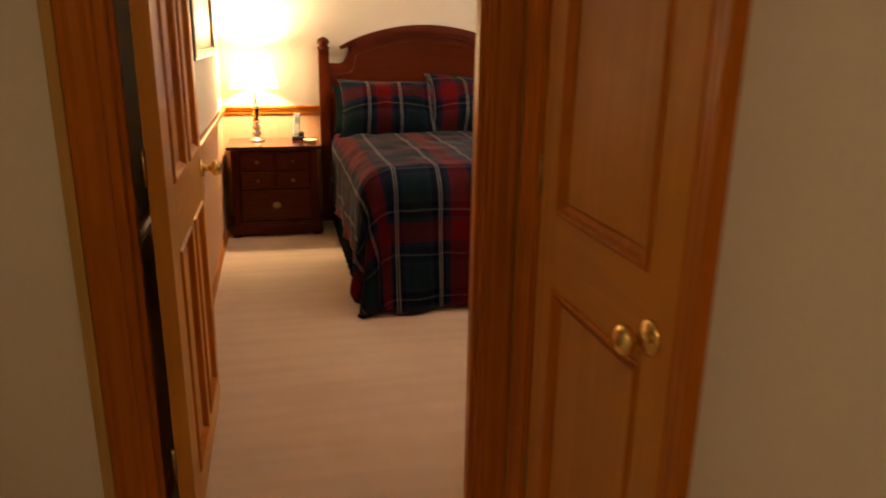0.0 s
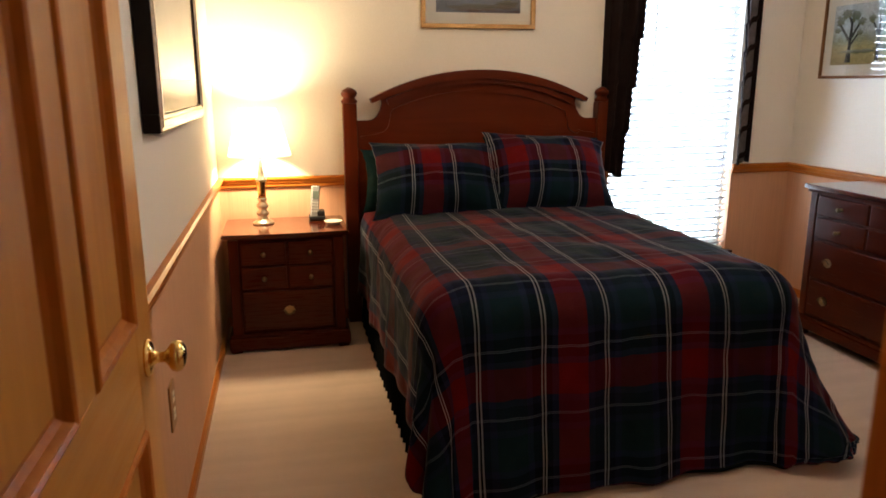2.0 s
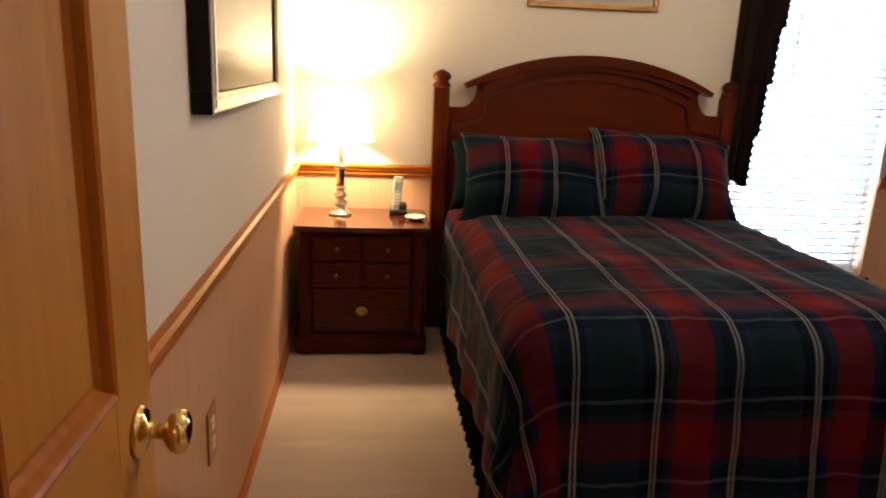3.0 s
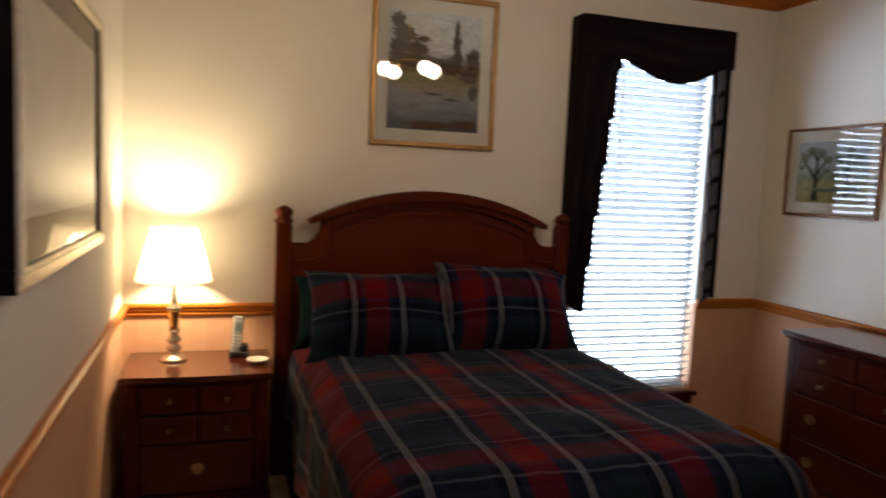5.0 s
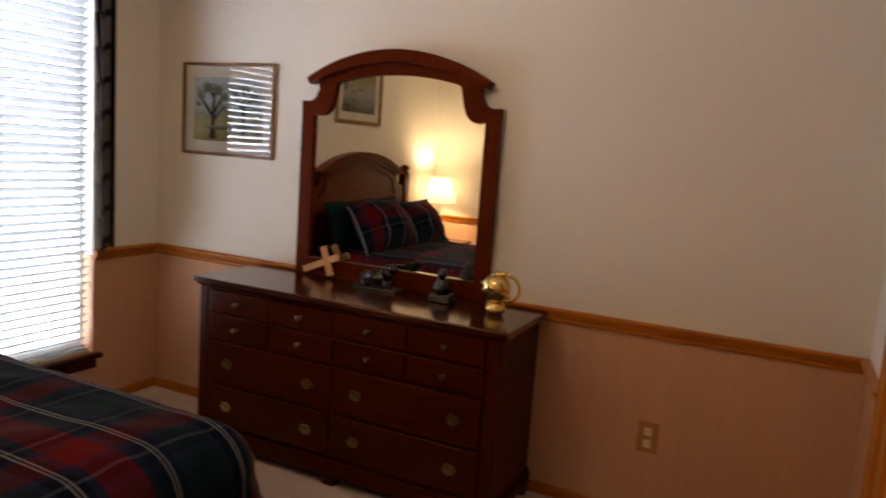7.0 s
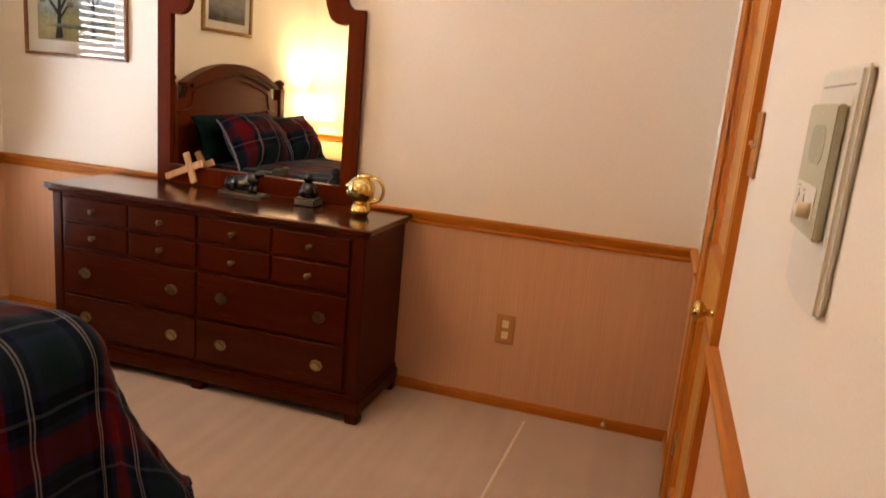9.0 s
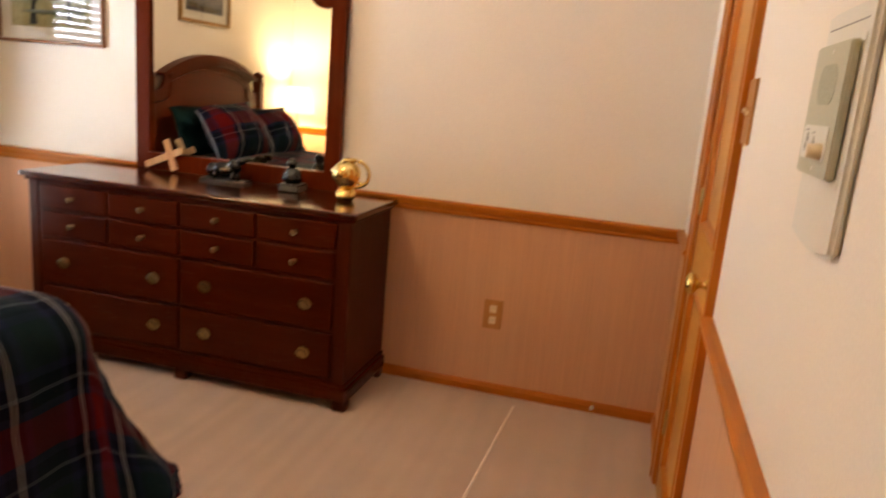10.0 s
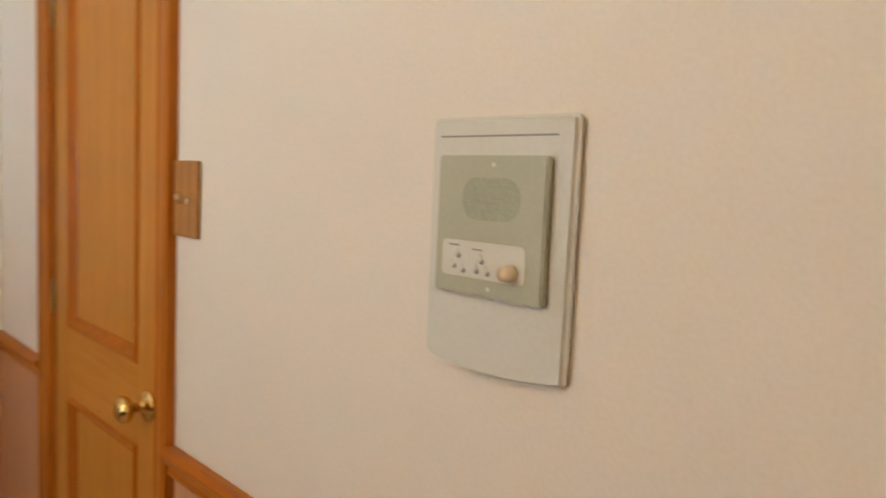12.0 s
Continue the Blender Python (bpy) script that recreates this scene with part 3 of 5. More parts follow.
def door(name, m, width, height, thick, columns, knob_u, label, rows=((0.13, 0.806), (0.983, 1.90)), stile=0.105, cross=leaf_x, knob_z=0.908):
    """A panelled leaf: u runs over the width, v through the thickness."""
    d = thing(name, m.translation, label, "door")
    h, s = thick / 2, stile
    part("stile", moved_box(m, 0, s, -h, h, 0.008, height), leaf_v, d)
    part("stile", moved_box(m, width - s, width, -h, h, 0.008, height), leaf_v, d)
    zs = [0.008] + [z for r in rows for z in r] + [height]
    for z0, z1 in zip(zs[0::2], zs[1::2]):
        part("rail", moved_box(m, s, width - s, -h, h, z0, z1), cross, d)
    gap = 0.095
    each = (width - 2 * s - (columns - 1) * gap) / columns
    for k in range(columns):
        u0 = s + k * (each + gap)
        for z0, z1 in rows:
            part("panel", panel_mesh(u0, u0 + each, z0, z1, thick, m), (honey_v, leaf_v), d)
            if k:
                part("mullion", moved_box(m, u0 - gap, u0, -h, h, z0, z1), leaf_v, d)
    for side in (1, -1):
        turn = Matrix.Rotation(radians(-90 * side), 4, "X")
        bm = lathe(bmesh.new(), KNOB, (0, 0, 0), 24, Matrix.Translation((knob_u, side * h, knob_z)) @ turn)
        for v in bm.verts:
            v.co = m @ v.co
        part("door_knob", bm, brass, d, "polished brass door knob", True)
    for z in (0.25, 1.05, 1.80):
        bm = lathe(bmesh.new(), [(0.006, -0.045), (0.006, 0.045)], (-0.004, h + 0.003 if name == "bedroom_door" else -h - 0.003, z), 10)
        for v in bm.verts:
            v.co = m @ v.co
        part("hinge", bm, aged_brass, d, "aged brass hinge", True)
    return d


door("bedroom_door", Matrix.Translation((0.094, -0.068, 0)) @ Matrix.Rotation(radians(90.0), 4, "Z"), 0.862, 2.03, 0.042, 2, 0.803,
     "honey oak four panel door standing open against the wall", stile=0.125, cross=leaf_y)
door("closet_door", Matrix.Translation((CX1 - 0.003, -0.019, 0)) @ Matrix.Rotation(radians(180), 4, "Z"), CX1 - CX0 - 0.006, 2.03, 0.036, 1, CX1 - CX0 - 0.055,
     "narrow honey oak closet door, closed, with brass knob")
door("hall_door", Matrix.Translation((HX + 0.022, HY1 - 0.003, 0)) @ Matrix.Rotation(radians(-90), 4, "Z"), HY1 - HY0 - 0.006, 2.03, 0.036, 1, HY1 - HY0 - 0.082,
     "narrow honey oak hall closet door, closed", rows=((0.13, 0.805), (0.975, 1.90)), cross=leaf_y, knob_z=0.868)

# ---- window, blind and drapery ----
win = tagged(new("window_1"), "tall white framed window behind the blind", "window", kind="structure")
win.matrix_basis = Matrix.Translation((2.765, D + 0.1, WZ0))
part("window_frame", boxes((WX0, WX0 + 0.02, D + 0.085, D + T, WZ0, WZ1), (WX1 - 0.02, WX1, D + 0.085, D + T, WZ0, WZ1), (WX0 + 0.02, WX1 - 0.02, D + 0.085, D + T, WZ0, WZ0 + 0.05),
                           (WX0 + 0.02, WX1 - 0.02, D + 0.085, D + T, WZ1 - 0.05, WZ1)), white_plastic, win)
for z0, z1 in ((WZ0 + 0.05, WZ1 - 0.05),):
    pane = part("pane", boxes((WX0 + 0.02, WX1 - 0.02, D + 0.128, D + 0.132, z0, z1)), window_glass, win)
    pane.visible_shadow = False
# Sill takes the dark cherry in place of its shade against the daylight
part("window_sill", boxes((WX0 - 0.03, WX1 + 0.03, D - 0.045, D - 0.001, WZ0 - 0.028, WZ0 - 0.004), (WX0 - 0.01, WX1 + 0.01, D - 0.018, D - 0.001, WZ0 - 0.085, WZ0 - 0.028), bevel=0.004), cherry_x, win, "wooden window sill and apron, darkened for its shade")

bd = tagged(new("backdrop"), "bright hazy daylight outside the window", "backdrop", kind="structure")
bd.matrix_basis = Matrix.Translation((2.765, D + 0.8, 0))
part("haze", boxes((-1.50, 7.00, D + 0.8, D + 0.81, -0.6, 3.9)), outdoors, bd)

blind = thing("window_blind", (2.765, D + 0.035, WZ0), "white slatted blind lowered over the window, daylight behind it", "blind")
slat = bmesh.new()
tilt = radians(-30)
prof = []
for k in range(5):
    s = (k / 4 - 0.5) * 0.0545
    prof.append((s, 0.0035 * (1 - (2 * s / 0.0545) ** 2)))
top = [[slat.verts.new((x, s * math.cos(tilt) - c * math.sin(tilt), s * math.sin(tilt) + c * math.cos(tilt))) for s, c in prof] for x in (-0.416, 0.416)]
low = [[slat.verts.new((x, s * math.cos(tilt) - (c - 0.0042) * math.sin(tilt), s * math.sin(tilt) + (c - 0.0042) * math.cos(tilt))) for s, c in prof] for x in (-0.416, 0.416)]
for k in range(4):
    slat.faces.new((top[0][k], top[1][k], top[1][k + 1], top[0][k + 1]))
    slat.faces.new((low[0][k + 1], low[1][k + 1], low[1][k], low[0][k]))
for k in (0, 1):
    slat.faces.new(top[k] + low[k][::-1])
slat.faces.new((top[0][0], low[0][0], low[1][0], top[1][0]))
slat.faces.new((top[1][4], low[1][4], low[0][4], top[0][4]))
bmesh.ops.recalc_face_normals(slat, faces=slat.faces[:])
slat_mesh = bpy.data.meshes.new("slat")
slat.to_mesh(slat_mesh)
slat.free()
slat_mesh.materials.append(slat_mat)
PITCH = 0.0425
for k in range(int((WZ1 - 0.07 - WZ0) / PITCH)):
    ob = new("slat", slat_mesh)
    ob.parent = blind
    ob.matrix_parent_inverse = blind.matrix_basis.inverted()
    ob.matrix_basis = pose(2.765, D + 0.035, WZ0 + 0.035 + k * PITCH, random.uniform(-1.5, 1.5), 0, 0)
part("headrail", boxes((WX0 + 0.01, WX1 - 0.01, D + 0.01, D + 0.06, WZ1 - 0.055, WZ1 - 0.002), bevel=0.003), white_plastic, blind)
part("bottom_rail", boxes((WX0 + 0.014, WX1 - 0.014, D + 0.012, D + 0.058, WZ0 + 0.002, WZ0 + 0.016), bevel=0.003), white_plastic, blind)
for x in (2.50, 3.03):
    part("ladder_cord", boxes((x - 0.001, x + 0.001, D + 0.004, D + 0.006, WZ0 + 0.01, WZ1 - 0.05)), white_plastic, blind)
wand = lathe(bmesh.new(), [(0.004, -0.8), (0.004, 0.0)], (2.60, D + 0.0, 2.2), 8)
part("tilt_wand", wand, white_plastic, blind)

drapes = thing("window_drapery", (2.755, D - 0.06, 0.86), "dark brown swag valance with cascading side jabots", "curtain")
VY = D - 0.105


def jabot(x_out, x_top, x_low, z_low, steps, back, swing):
    def f(u, v):
        z = 2.42 - v * (2.42 - z_low - 0.05 * (1 - u))
        saw = (v * steps) % 1.0
        edge = x_top + (x_low - x_top) * v + (x_top - x_low) * 0.020 * (saw - 0.5) * min(1, v * 6)
        x = x_out + (edge - x_out) * u
        y = VY + back + 0.020 * math.sin(u * 15 + v * 2.0) - swing * saw * u
        return (x, y, z)
    return sheet(26, 140, f, 0.004)


part("jabot", jabot(2.258, 2.545, 2.352, 0.81, 6, 0.006, 0.030), drape_cloth, drapes, "", True)
part("jabot", jabot(3.252, 3.150, 3.175, 0.86, 9, 0.032, 0.018), drape_cloth, drapes, "", True)


def lining(u, v):
    saw = (v * 8.0 - u * 0.55) % 1.0
    return (3.150 + 0.058 * u + 0.006 * saw * (1 - u), VY + 0.004 - 0.012 * saw * (1 - u), 2.22 - v * 1.33)


part("lining", sheet(8, 160, lining, 0.003), lining_cloth, drapes, "grey brown printed lining", True)


def fold_edge(z):
    def f(u, v):
        return (3.146 + 0.062 * u, VY - 0.012 - 0.006 * math.sin(math.pi * v), z + 0.075 * u ** 0.8 - 0.034 * v * (1 - 0.25 * u) + 0.012 * math.sin(u * 6))
    return sheet(10, 6, f, 0.004)


for k in range(8):
    part("fold", fold_edge(0.90 + 0.163 * k), drape_cloth, drapes, "", True)


def swag(u, v):
    x = 2.262 + 0.986 * u
    dip = 0.215 + 0.115 * math.sin(math.pi * min(1, max(0, (u - 0.22) / 0.72))) ** 1.2
    z = 2.425 - dip * v
    y = VY - 0.012 - 0.035 * math.sin(math.pi * u) * v - 0.010 * math.sin(math.pi * u) ** 0.6 * math.sin(v * 17 + math.sin(math.pi * u) * 3)
    return (x, y, z)


part("swag", sheet(60, 40, swag, 0.005), drape_cloth, drapes, "", True)
part("valance_board", boxes((2.262, 3.248, VY, D, 2.405, 2.425)), drape_cloth, drapes)
for x in (2.258, 3.246):
    part("drapery_return", boxes((x, x + 0.006, VY + 0.012, D - 0.001, 0.88, 2.405), bevel=0.002), drape_cloth, drapes)

# ---- bed ----
BX, BA, FOOT, HEAD, TOP = 1.4875, 0.705, 1.60, 3.50, 0.70
bed = thing("bed", (BX, 2.55, 0), "queen bed with arched cherry headboard and black green ruffled skirt", "bed")
XZ = Matrix(((1, 0, 0, 0), (0, 0, 1, 0), (0, 1, 0, 0), (0, 0, 0, 1)))


def arc(cx, cz, r, a0, a1, n):
    return [(cx + r * math.cos(radians(a0 + (a1 - a0) * i / n)), cz + r * math.sin(radians(a0 + (a1 - a0) * i / n))) for i in range(n + 1)]


def arch_points(half, spring, rise, n=28):
    """A flat arch from the right end to the left one, about u = 0."""
    r = (half * half + rise * rise) / (2 * rise)
    a = math.degrees(math.asin(half / r))
    return arc(0, spring + rise - r, r, 90 - a, 90 + a, n)


# panel with scooped shoulders
half_side = [(0.715, 0.34), (0.715, 1.170), (0.655, 1.170)] + arc(0.655, 1.235, 0.065, -90, -150, 6)[1:] + [(0.585, 1.225)] + arc(0.620, 1.262, 0.045, 200, 120, 5)[1:] + [(0.625, 1.292)]
outline = half_side + arch_points(0.625, 1.292, 0.146) + [(-u, v) for u, v in half_side[::-1]]
m = Matrix.Translation((BX, 3.545, 0)) @ XZ
part("headboard_panel", slab(bmesh.new(), outline, m, 0.032), lit_cherry_x, bed, "arched cherry headboard panel")
# raised inner edge that follows the arch
inner = [(0.70, 1.085), (0.60, 1.095)] + arc(0.60, 1.165, 0.065, -80, -160, 5) + [(0.525, 1.215)]
rim_out = inner + arch_points(0.515, 1.232, 0.105) + [(-u, v) for u, v in inner[::-1]]
rim_in = [(u * 0.985, v - 0.016) for u, v in rim_out][::-1]
bm = slab(bmesh.new(), rim_out + rim_in, Matrix.Translation((BX, 3.533, 0)) @ XZ, 0.014)
part("headboard_moulding", bm, lit_cherry_x, bed)
cap_half = arch_points(0.642, 1.288, 0.160)
cap = cap_half + [(u * 0.985, v - 0.050 + 0.028 * abs(u / 0.642) ** 3) for u, v in cap_half[::-1]]
part("headboard_cap", slab(bmesh.new(), cap, Matrix.Translation((BX, 3.505, 0)) @ XZ, 0.078), lit_cherry_x, bed, "overhanging moulded crest rail")
cap2 = cap_half[2:-2] + [(u * 0.98, v - 0.030) for u, v in cap_half[2:-2][::-1]]
part("headboard_cap_bead", slab(bmesh.new(), [(u * 0.99, v - 0.045) for u, v in cap2], Matrix.Translation((BX, 3.522, 0)) @ XZ, 0.03), lit_cherry_x, bed)
for x in (BX - 0.755, BX + 0.755):
    part("bedpost", boxes((x - 0.038, x + 0.038, 3.525, 3.601, 0, 1.265), bevel=0.006), lit_cherry_v, bed)
    part("finial", lathe(bmesh.new(), [(0.036, 1.262), (0.044, 1.268), (0.046, 1.278), (0.036, 1.288), (0.032, 1.296), (0.040, 1.304), (0.046, 1.318), (0.040, 1.334), (0.022, 1.345), (0.006, 1.352)], (x, 3.563, 0), 24), lit_cherry_v, bed, "turned cherry finial", True)
part("box_spring", boxes((BX - 0.655, BX + 0.655, 1.68, 3.5, 0.20, 0.43), bevel=0.02), skirt_cloth, bed)
part("mattress", boxes((BX - 0.64, BX + 0.64, 1.72, 3.5, 0.42, 0.655), bevel=0.07), mat_board, bed)
for x in (BX - 0.67, BX + 0.645):
    part("side_rail", boxes((x, x + 0.025, 1.65, 3.53, 0.22, 0.36), bevel=0.004), cherry_y, bed)
for x in (BX - 0.64, BX + 0.58):
    part("bed_foot", boxes((x, x + 0.06, 1.68, 1.74, 0, 0.22), bevel=0.004), cherry_v, bed)


def ruffle(a, b, z1, n, out):
    a, b, o = Vector((*a, 0)), Vector((*b, 0)), Vector((*out, 0))

    def f(u, v):
        p = a.lerp(b, u) + o * ((0.006 + 0.016 * v) * math.sin(u * n) + 0.015 * v)
        return (p.x, p.y, z1 - v * (z1 - 0.012 - 0.006 * math.sin(u * n * 0.5)))
    return sheet(int(n * 1.6), 10, f, 0.003)


part("bed_skirt", ruffle((BX - 0.690, 3.48), (BX - 0.690, 1.63), 0.42, 190, (-1, 0)), skirt_cloth, bed, "ruffled black green side skirt", True)
part("bed_skirt", ruffle((BX - 0.68, 1.640), (BX + 0.68, 1.640), 0.42, 150, (0, -1)), skirt_cloth, bed, "ruffled black green foot skirt", True)
part("bed_skirt", ruffle((BX + 0.690, 1.63), (BX + 0.690, 3.48), 0.42, 190, (1, 0)), skirt_cloth, bed, "ruffled black green side skirt", True)

DROP_L, DROP_R, DROP_F = 0.44, 0.62, 0.66
RR = 0.14
U0, U1 = -BA - DROP_L, BA + DROP_R
V1 = HEAD - FOOT + DROP_F


def comforter_point(su, sv):
    u, v = U0 + (U1 - U0) * su, V1 * sv
    au, lv = BA - RR, HEAD - FOOT - RR
    pu, pv = max(-au, min(au, u)), min(lv, v)
    qu, qv = u - pu, v - pv
    r = math.hypot(qu, qv)
    top = TOP + 0.004 * math.sin(u * 9 + v * 3) + 0.007 * noise.noise((u * 5, v * 5, 0.3)) + 0.007 * noise.noise((u * 14, v * 6, 4.3)) + 0.018 * (1 - (u / 0.75) ** 2 if abs(u) < 0.75 else 0)
    if r < 1e-6:
        return Vector((BX + pu, HEAD - pv, top))
    du, dv = qu / r, qv / r
    corner = abs(2 * du * dv)
    longest = 0.74 if du < 0 else 0.78 - 0.06 * corner
    r = r if r < longest else longest + (r - longest) * (0.25 if du < 0 else 0.12)
    if r < RR * math.pi / 2:
        h, drop = RR * math.sin(r / RR), RR * (1 - math.cos(r / RR))
    else:
        over = r - RR * math.pi / 2
        along = u if abs(dv) > abs(du) else v
        near_door = min(1, max(0, 0.5 - 0.5 * u / BA))
        lean = (0.06 + 0.13 * near_door) * dv * dv + (0.03 if du < 0 else 0.15) * du * du
        lean += 0.10 * corner ** 1.5 if du < 0 else 0.10 * corner + 0.48 * corner * over
        wave = over * (0.03 * math.sin(along * 11 + 1.0) + 0.025 * math.sin(along * 23)) * (1 - corner)
        wave += over * corner * (0.07 if du < 0 else 0.02) * math.sin(math.atan2(dv, abs(du)) * 14)
        h, drop = RR + over * lean + wave, RR + over * math.sqrt(max(0.2, 1 - lean * lean))
    limit = top - 0.016
    if drop > limit:
        h, drop = h + (drop - limit), limit - 0.0
    crease = 0.006 * noise.noise((u * 11, v * 11, 1.7)) + 0.004 * noise.noise((u * 24, v * 9, 6.1))
    return Vector((BX + pu + du * (h + crease), HEAD - pv - dv * (h + crease), top - drop))


bm = sheet(110, 120, comforter_point, 0.014, lambda a, b: (U0 + (U1 - U0) * a + 0.105, V1 * b))
quilt = thing("comforter", (BX, 2.2, 0.0), "red, green and navy plaid comforter draped to the carpet", "comforter")
part("cover", bm, plaid_cloth, quilt, "", True)


def tube(points, radius, segs=6):
    bm = bmesh.new()
    rings = []
    for k, p in enumerate(points):
        ahead = (points[min(k + 1, len(points) - 1)] - points[max(k - 1, 0)]).normalized()
        a = ahead.cross(Vector((0, 0, 1)))
        a = a.normalized() if a.length > 1e-4 else Vector((1, 0, 0))
        b = ahead.cross(a)
        rings.append([bm.verts.new(p + a * radius * math.cos(2 * math.pi * i / segs) + b * radius * math.sin(2 * math.pi * i / segs)) for i in range(segs)])
    for a, b in zip(rings, rings[1:]):
        for i in range(segs):
            bm.faces.new((a[i], a[(i + 1) % segs], b[(i + 1) % segs], b[i]))
    bm.faces.new(rings[0])
    bm.faces.new(rings[-1])
    bmesh.ops.recalc_face_normals(bm, faces=bm.faces[:])
    return bm


for rim in ([comforter_point(0, k / 90) for k in range(91)], [comforter_point(k / 90, 1) for k in range(91)], [comforter_point(1, k / 90) for k in range(91)]):
    part("hem", tube([p + Vector((0, 0, 0.004)) for p in rim], 0.0075), skirt_cloth, quilt, "dark corded hem", True)


def pillow(name, w, h, t, m, mats, label, twist=0.0, droop=0.02):
    bm = bmesh.new()
    layer = bm.loops.layers.uv.new("UVMap")
    n = 26
    for side in (1, -1):
        grid = []
        for i in range(n + 1):
            row = []
            for j in range(n + 1):
                a, b = 2 * i / n - 1, 2 * j / n - 1
                pinch = 1 - 0.06 * (1 - abs(b)) * a * a
                x, y = a * w / 2, b * h / 2 * (1 - 0.035 * (1 - a * a) * 0 - 0.07 * (1 - abs(a)) * (b * b)) * pinch
                ca, cb = max(0, 1 - abs(a / 0.95) ** 2.2), max(0, 1 - abs(b / 0.93) ** 2.0)
                z = t / 2 * (ca * cb) ** 0.62 + 0.004
                z += 0.012 * noise.noise((a * 3 + twist, b * 3, side * 2.0)) * (ca * cb > 0)
                x *= (1 - 0.055 * (1 - b * b)) * (1 - 0.02 * b)
                y -= droop * max(0, a) ** 4 * max(0, b) ** 2
                corner = (abs(a) * abs(b)) ** 6
                x, y = x + 0.018 * corner * (1 if a > 0 else -1), y + 0.012 * corner * (-1 if b < 0 else 0.3)
                z += (0.010 * noise.noise((a * 7 + twist, b * 4, side)) + 0.006 * noise.noise((a * 15, b * 9 + twist, side))) * (ca * cb) ** 0.5
                x += 0.007 * noise.noise((b * 6, twist, 3.0)) * abs(a) ** 3
                row.append(bm.verts.new(m @ Vector((x, y, side * z))))
            grid.append(row)
        for i in range(n):
            for j in range(n):
                c = ((i, j), (i + 1, j), (i + 1, j + 1), (i, j + 1))
                c = c if side > 0 else c[::-1]
                face = bm.faces.new([grid[p][q] for p, q in c])
                for loop, (p, q) in zip(face.loops, c):
                    loop[layer].uv = (p / n * w + twist, q / n * h + 0.04)
        if side > 0:
            front = grid
        else:
            for i in range(n):
                for A, B in (((i, 0), (i + 1, 0)), ((i, n), (i + 1, n)), ((0, i), (0, i + 1)), ((n, i), (n, i + 1))):
                    bm.faces.new((front[A[0]][A[1]], front[B[0]][B[1]], grid[B[0]][B[1]], grid[A[0]][A[1]]))
    bmesh.ops.recalc_face_normals(bm, faces=bm.faces[:])
    return single(name, bm, mats, label, "pillow", True, group="pillows on the bed")


pillow("pillow", 0.68, 0.43, 0.25, pose(1.150, 3.140, 0.885, 57, 0, -2), plaid_cloth, "plaid pillow sham leaning on the headboard", twist=0.05)
pillow("pillow", 0.69, 0.46, 0.26, pose(1.768, 3.155, 0.900, 60, 2, 2.5), plaid_cloth, "plump plaid pillow sham beside the window", twist=0.216, droop=0.05)
pillow("pillow", 0.64, 0.34, 0.16, pose(1.105, 3.385, 0.855, 70, 0, 0), green_cloth, "dark green pillow behind the plaid sham")
pillow("pillow", 0.68, 0.40, 0.19, pose(1.82, 3.375, 0.885, 68, 0, 0), green_cloth, "dark green pillow behind the plaid sham")

# ---- case furniture ----
PULL = [(0.010, 0.0), (0.010, 0.003), (0.005, 0.006), (0.005, 0.014), (0.011, 0.018), (0.013, 0.024), (0.009, 0.029), (0.002, 0.030)]


def knob_on(parent, p, turn):
    part("knob", lathe(bmesh.new(), PULL, p, 16, turn), dull_brass, parent, "small aged brass knob", True)


def bail_on(parent, p, turn):
    """A pierced back plate with a drop handle."""
    plate = [(0.028 * math.cos(a) * (1 + 0.06 * math.cos(8 * a)), 0.024 * math.sin(a) * (1 + 0.06 * math.cos(8 * a))) for a in [2 * math.pi * k / 40 for k in range(40)]]
    m = Matrix.Translation(p) @ turn
    part("back_plate", slab(bmesh.new(), plate, m, 0.003), aged_brass, parent, "pierced aged brass back plate")
    bm = bmesh.new()
    rim = []
    for k in range(13):
        a = math.pi + math.pi * k / 12
        c = Vector((0.022 * math.cos(a), 0.004 + 0.022 * math.sin(a), 0.012 + 0.006 * math.sin((a - math.pi))))
        rim.append([bm.verts.new(m @ (c + Vector((0.0035 * math.cos(b) * math.cos(a), 0.0035 * math.cos(b) * math.sin(a), 0.0035 * math.sin(b))))) for b in [2 * math.pi * j / 8 for j in range(8)]])
    for a, b in zip(rim, rim[1:]):
        for i in range(8):
            bm.faces.new((a[i], a[(i + 1) % 8], b[(i + 1) % 8], b[i]))
    bmesh.ops.recalc_face_normals(bm, faces=bm.faces[:])
    part("bail_handle", bm, dull_brass, parent, "", True)


def drawer(parent, bounds, axis_x, bevel=0.007):
    bm = bmesh.new()
    box(bm, *bounds, bevel=bevel, segments=3)
    return part("drawer", bm, cherry_x if not axis_x else cherry_y, parent)


# nightstand faces -y
NX0, NX1, NY0, NY1, NZ = 0.062, 0.645, 3.155, 3.585, 0.632
ns = thing("nightstand", (0.354, 3.37, 0), "dark cherry nightstand with brass pulls beside the bed", "nightstand")
part("body", boxes((NX0, NX1, NY0, NY1, 0.10, NZ - 0.026), bevel=0.004), cherry_v, ns)
bow = [(NX0 - 0.028, NY1 + 0.012), (NX1 + 0.028, NY1 + 0.012)] + [(NX1 + 0.028 - (NX1 - NX0 + 0.056) * k / 16, NY0 - 0.020 - 0.016 * math.sin(math.pi * k / 16)) for k in range(17)]
bm = slab(bmesh.new(), bow, Matrix.Translation((0, 0, NZ - 0.026)), 0.026)
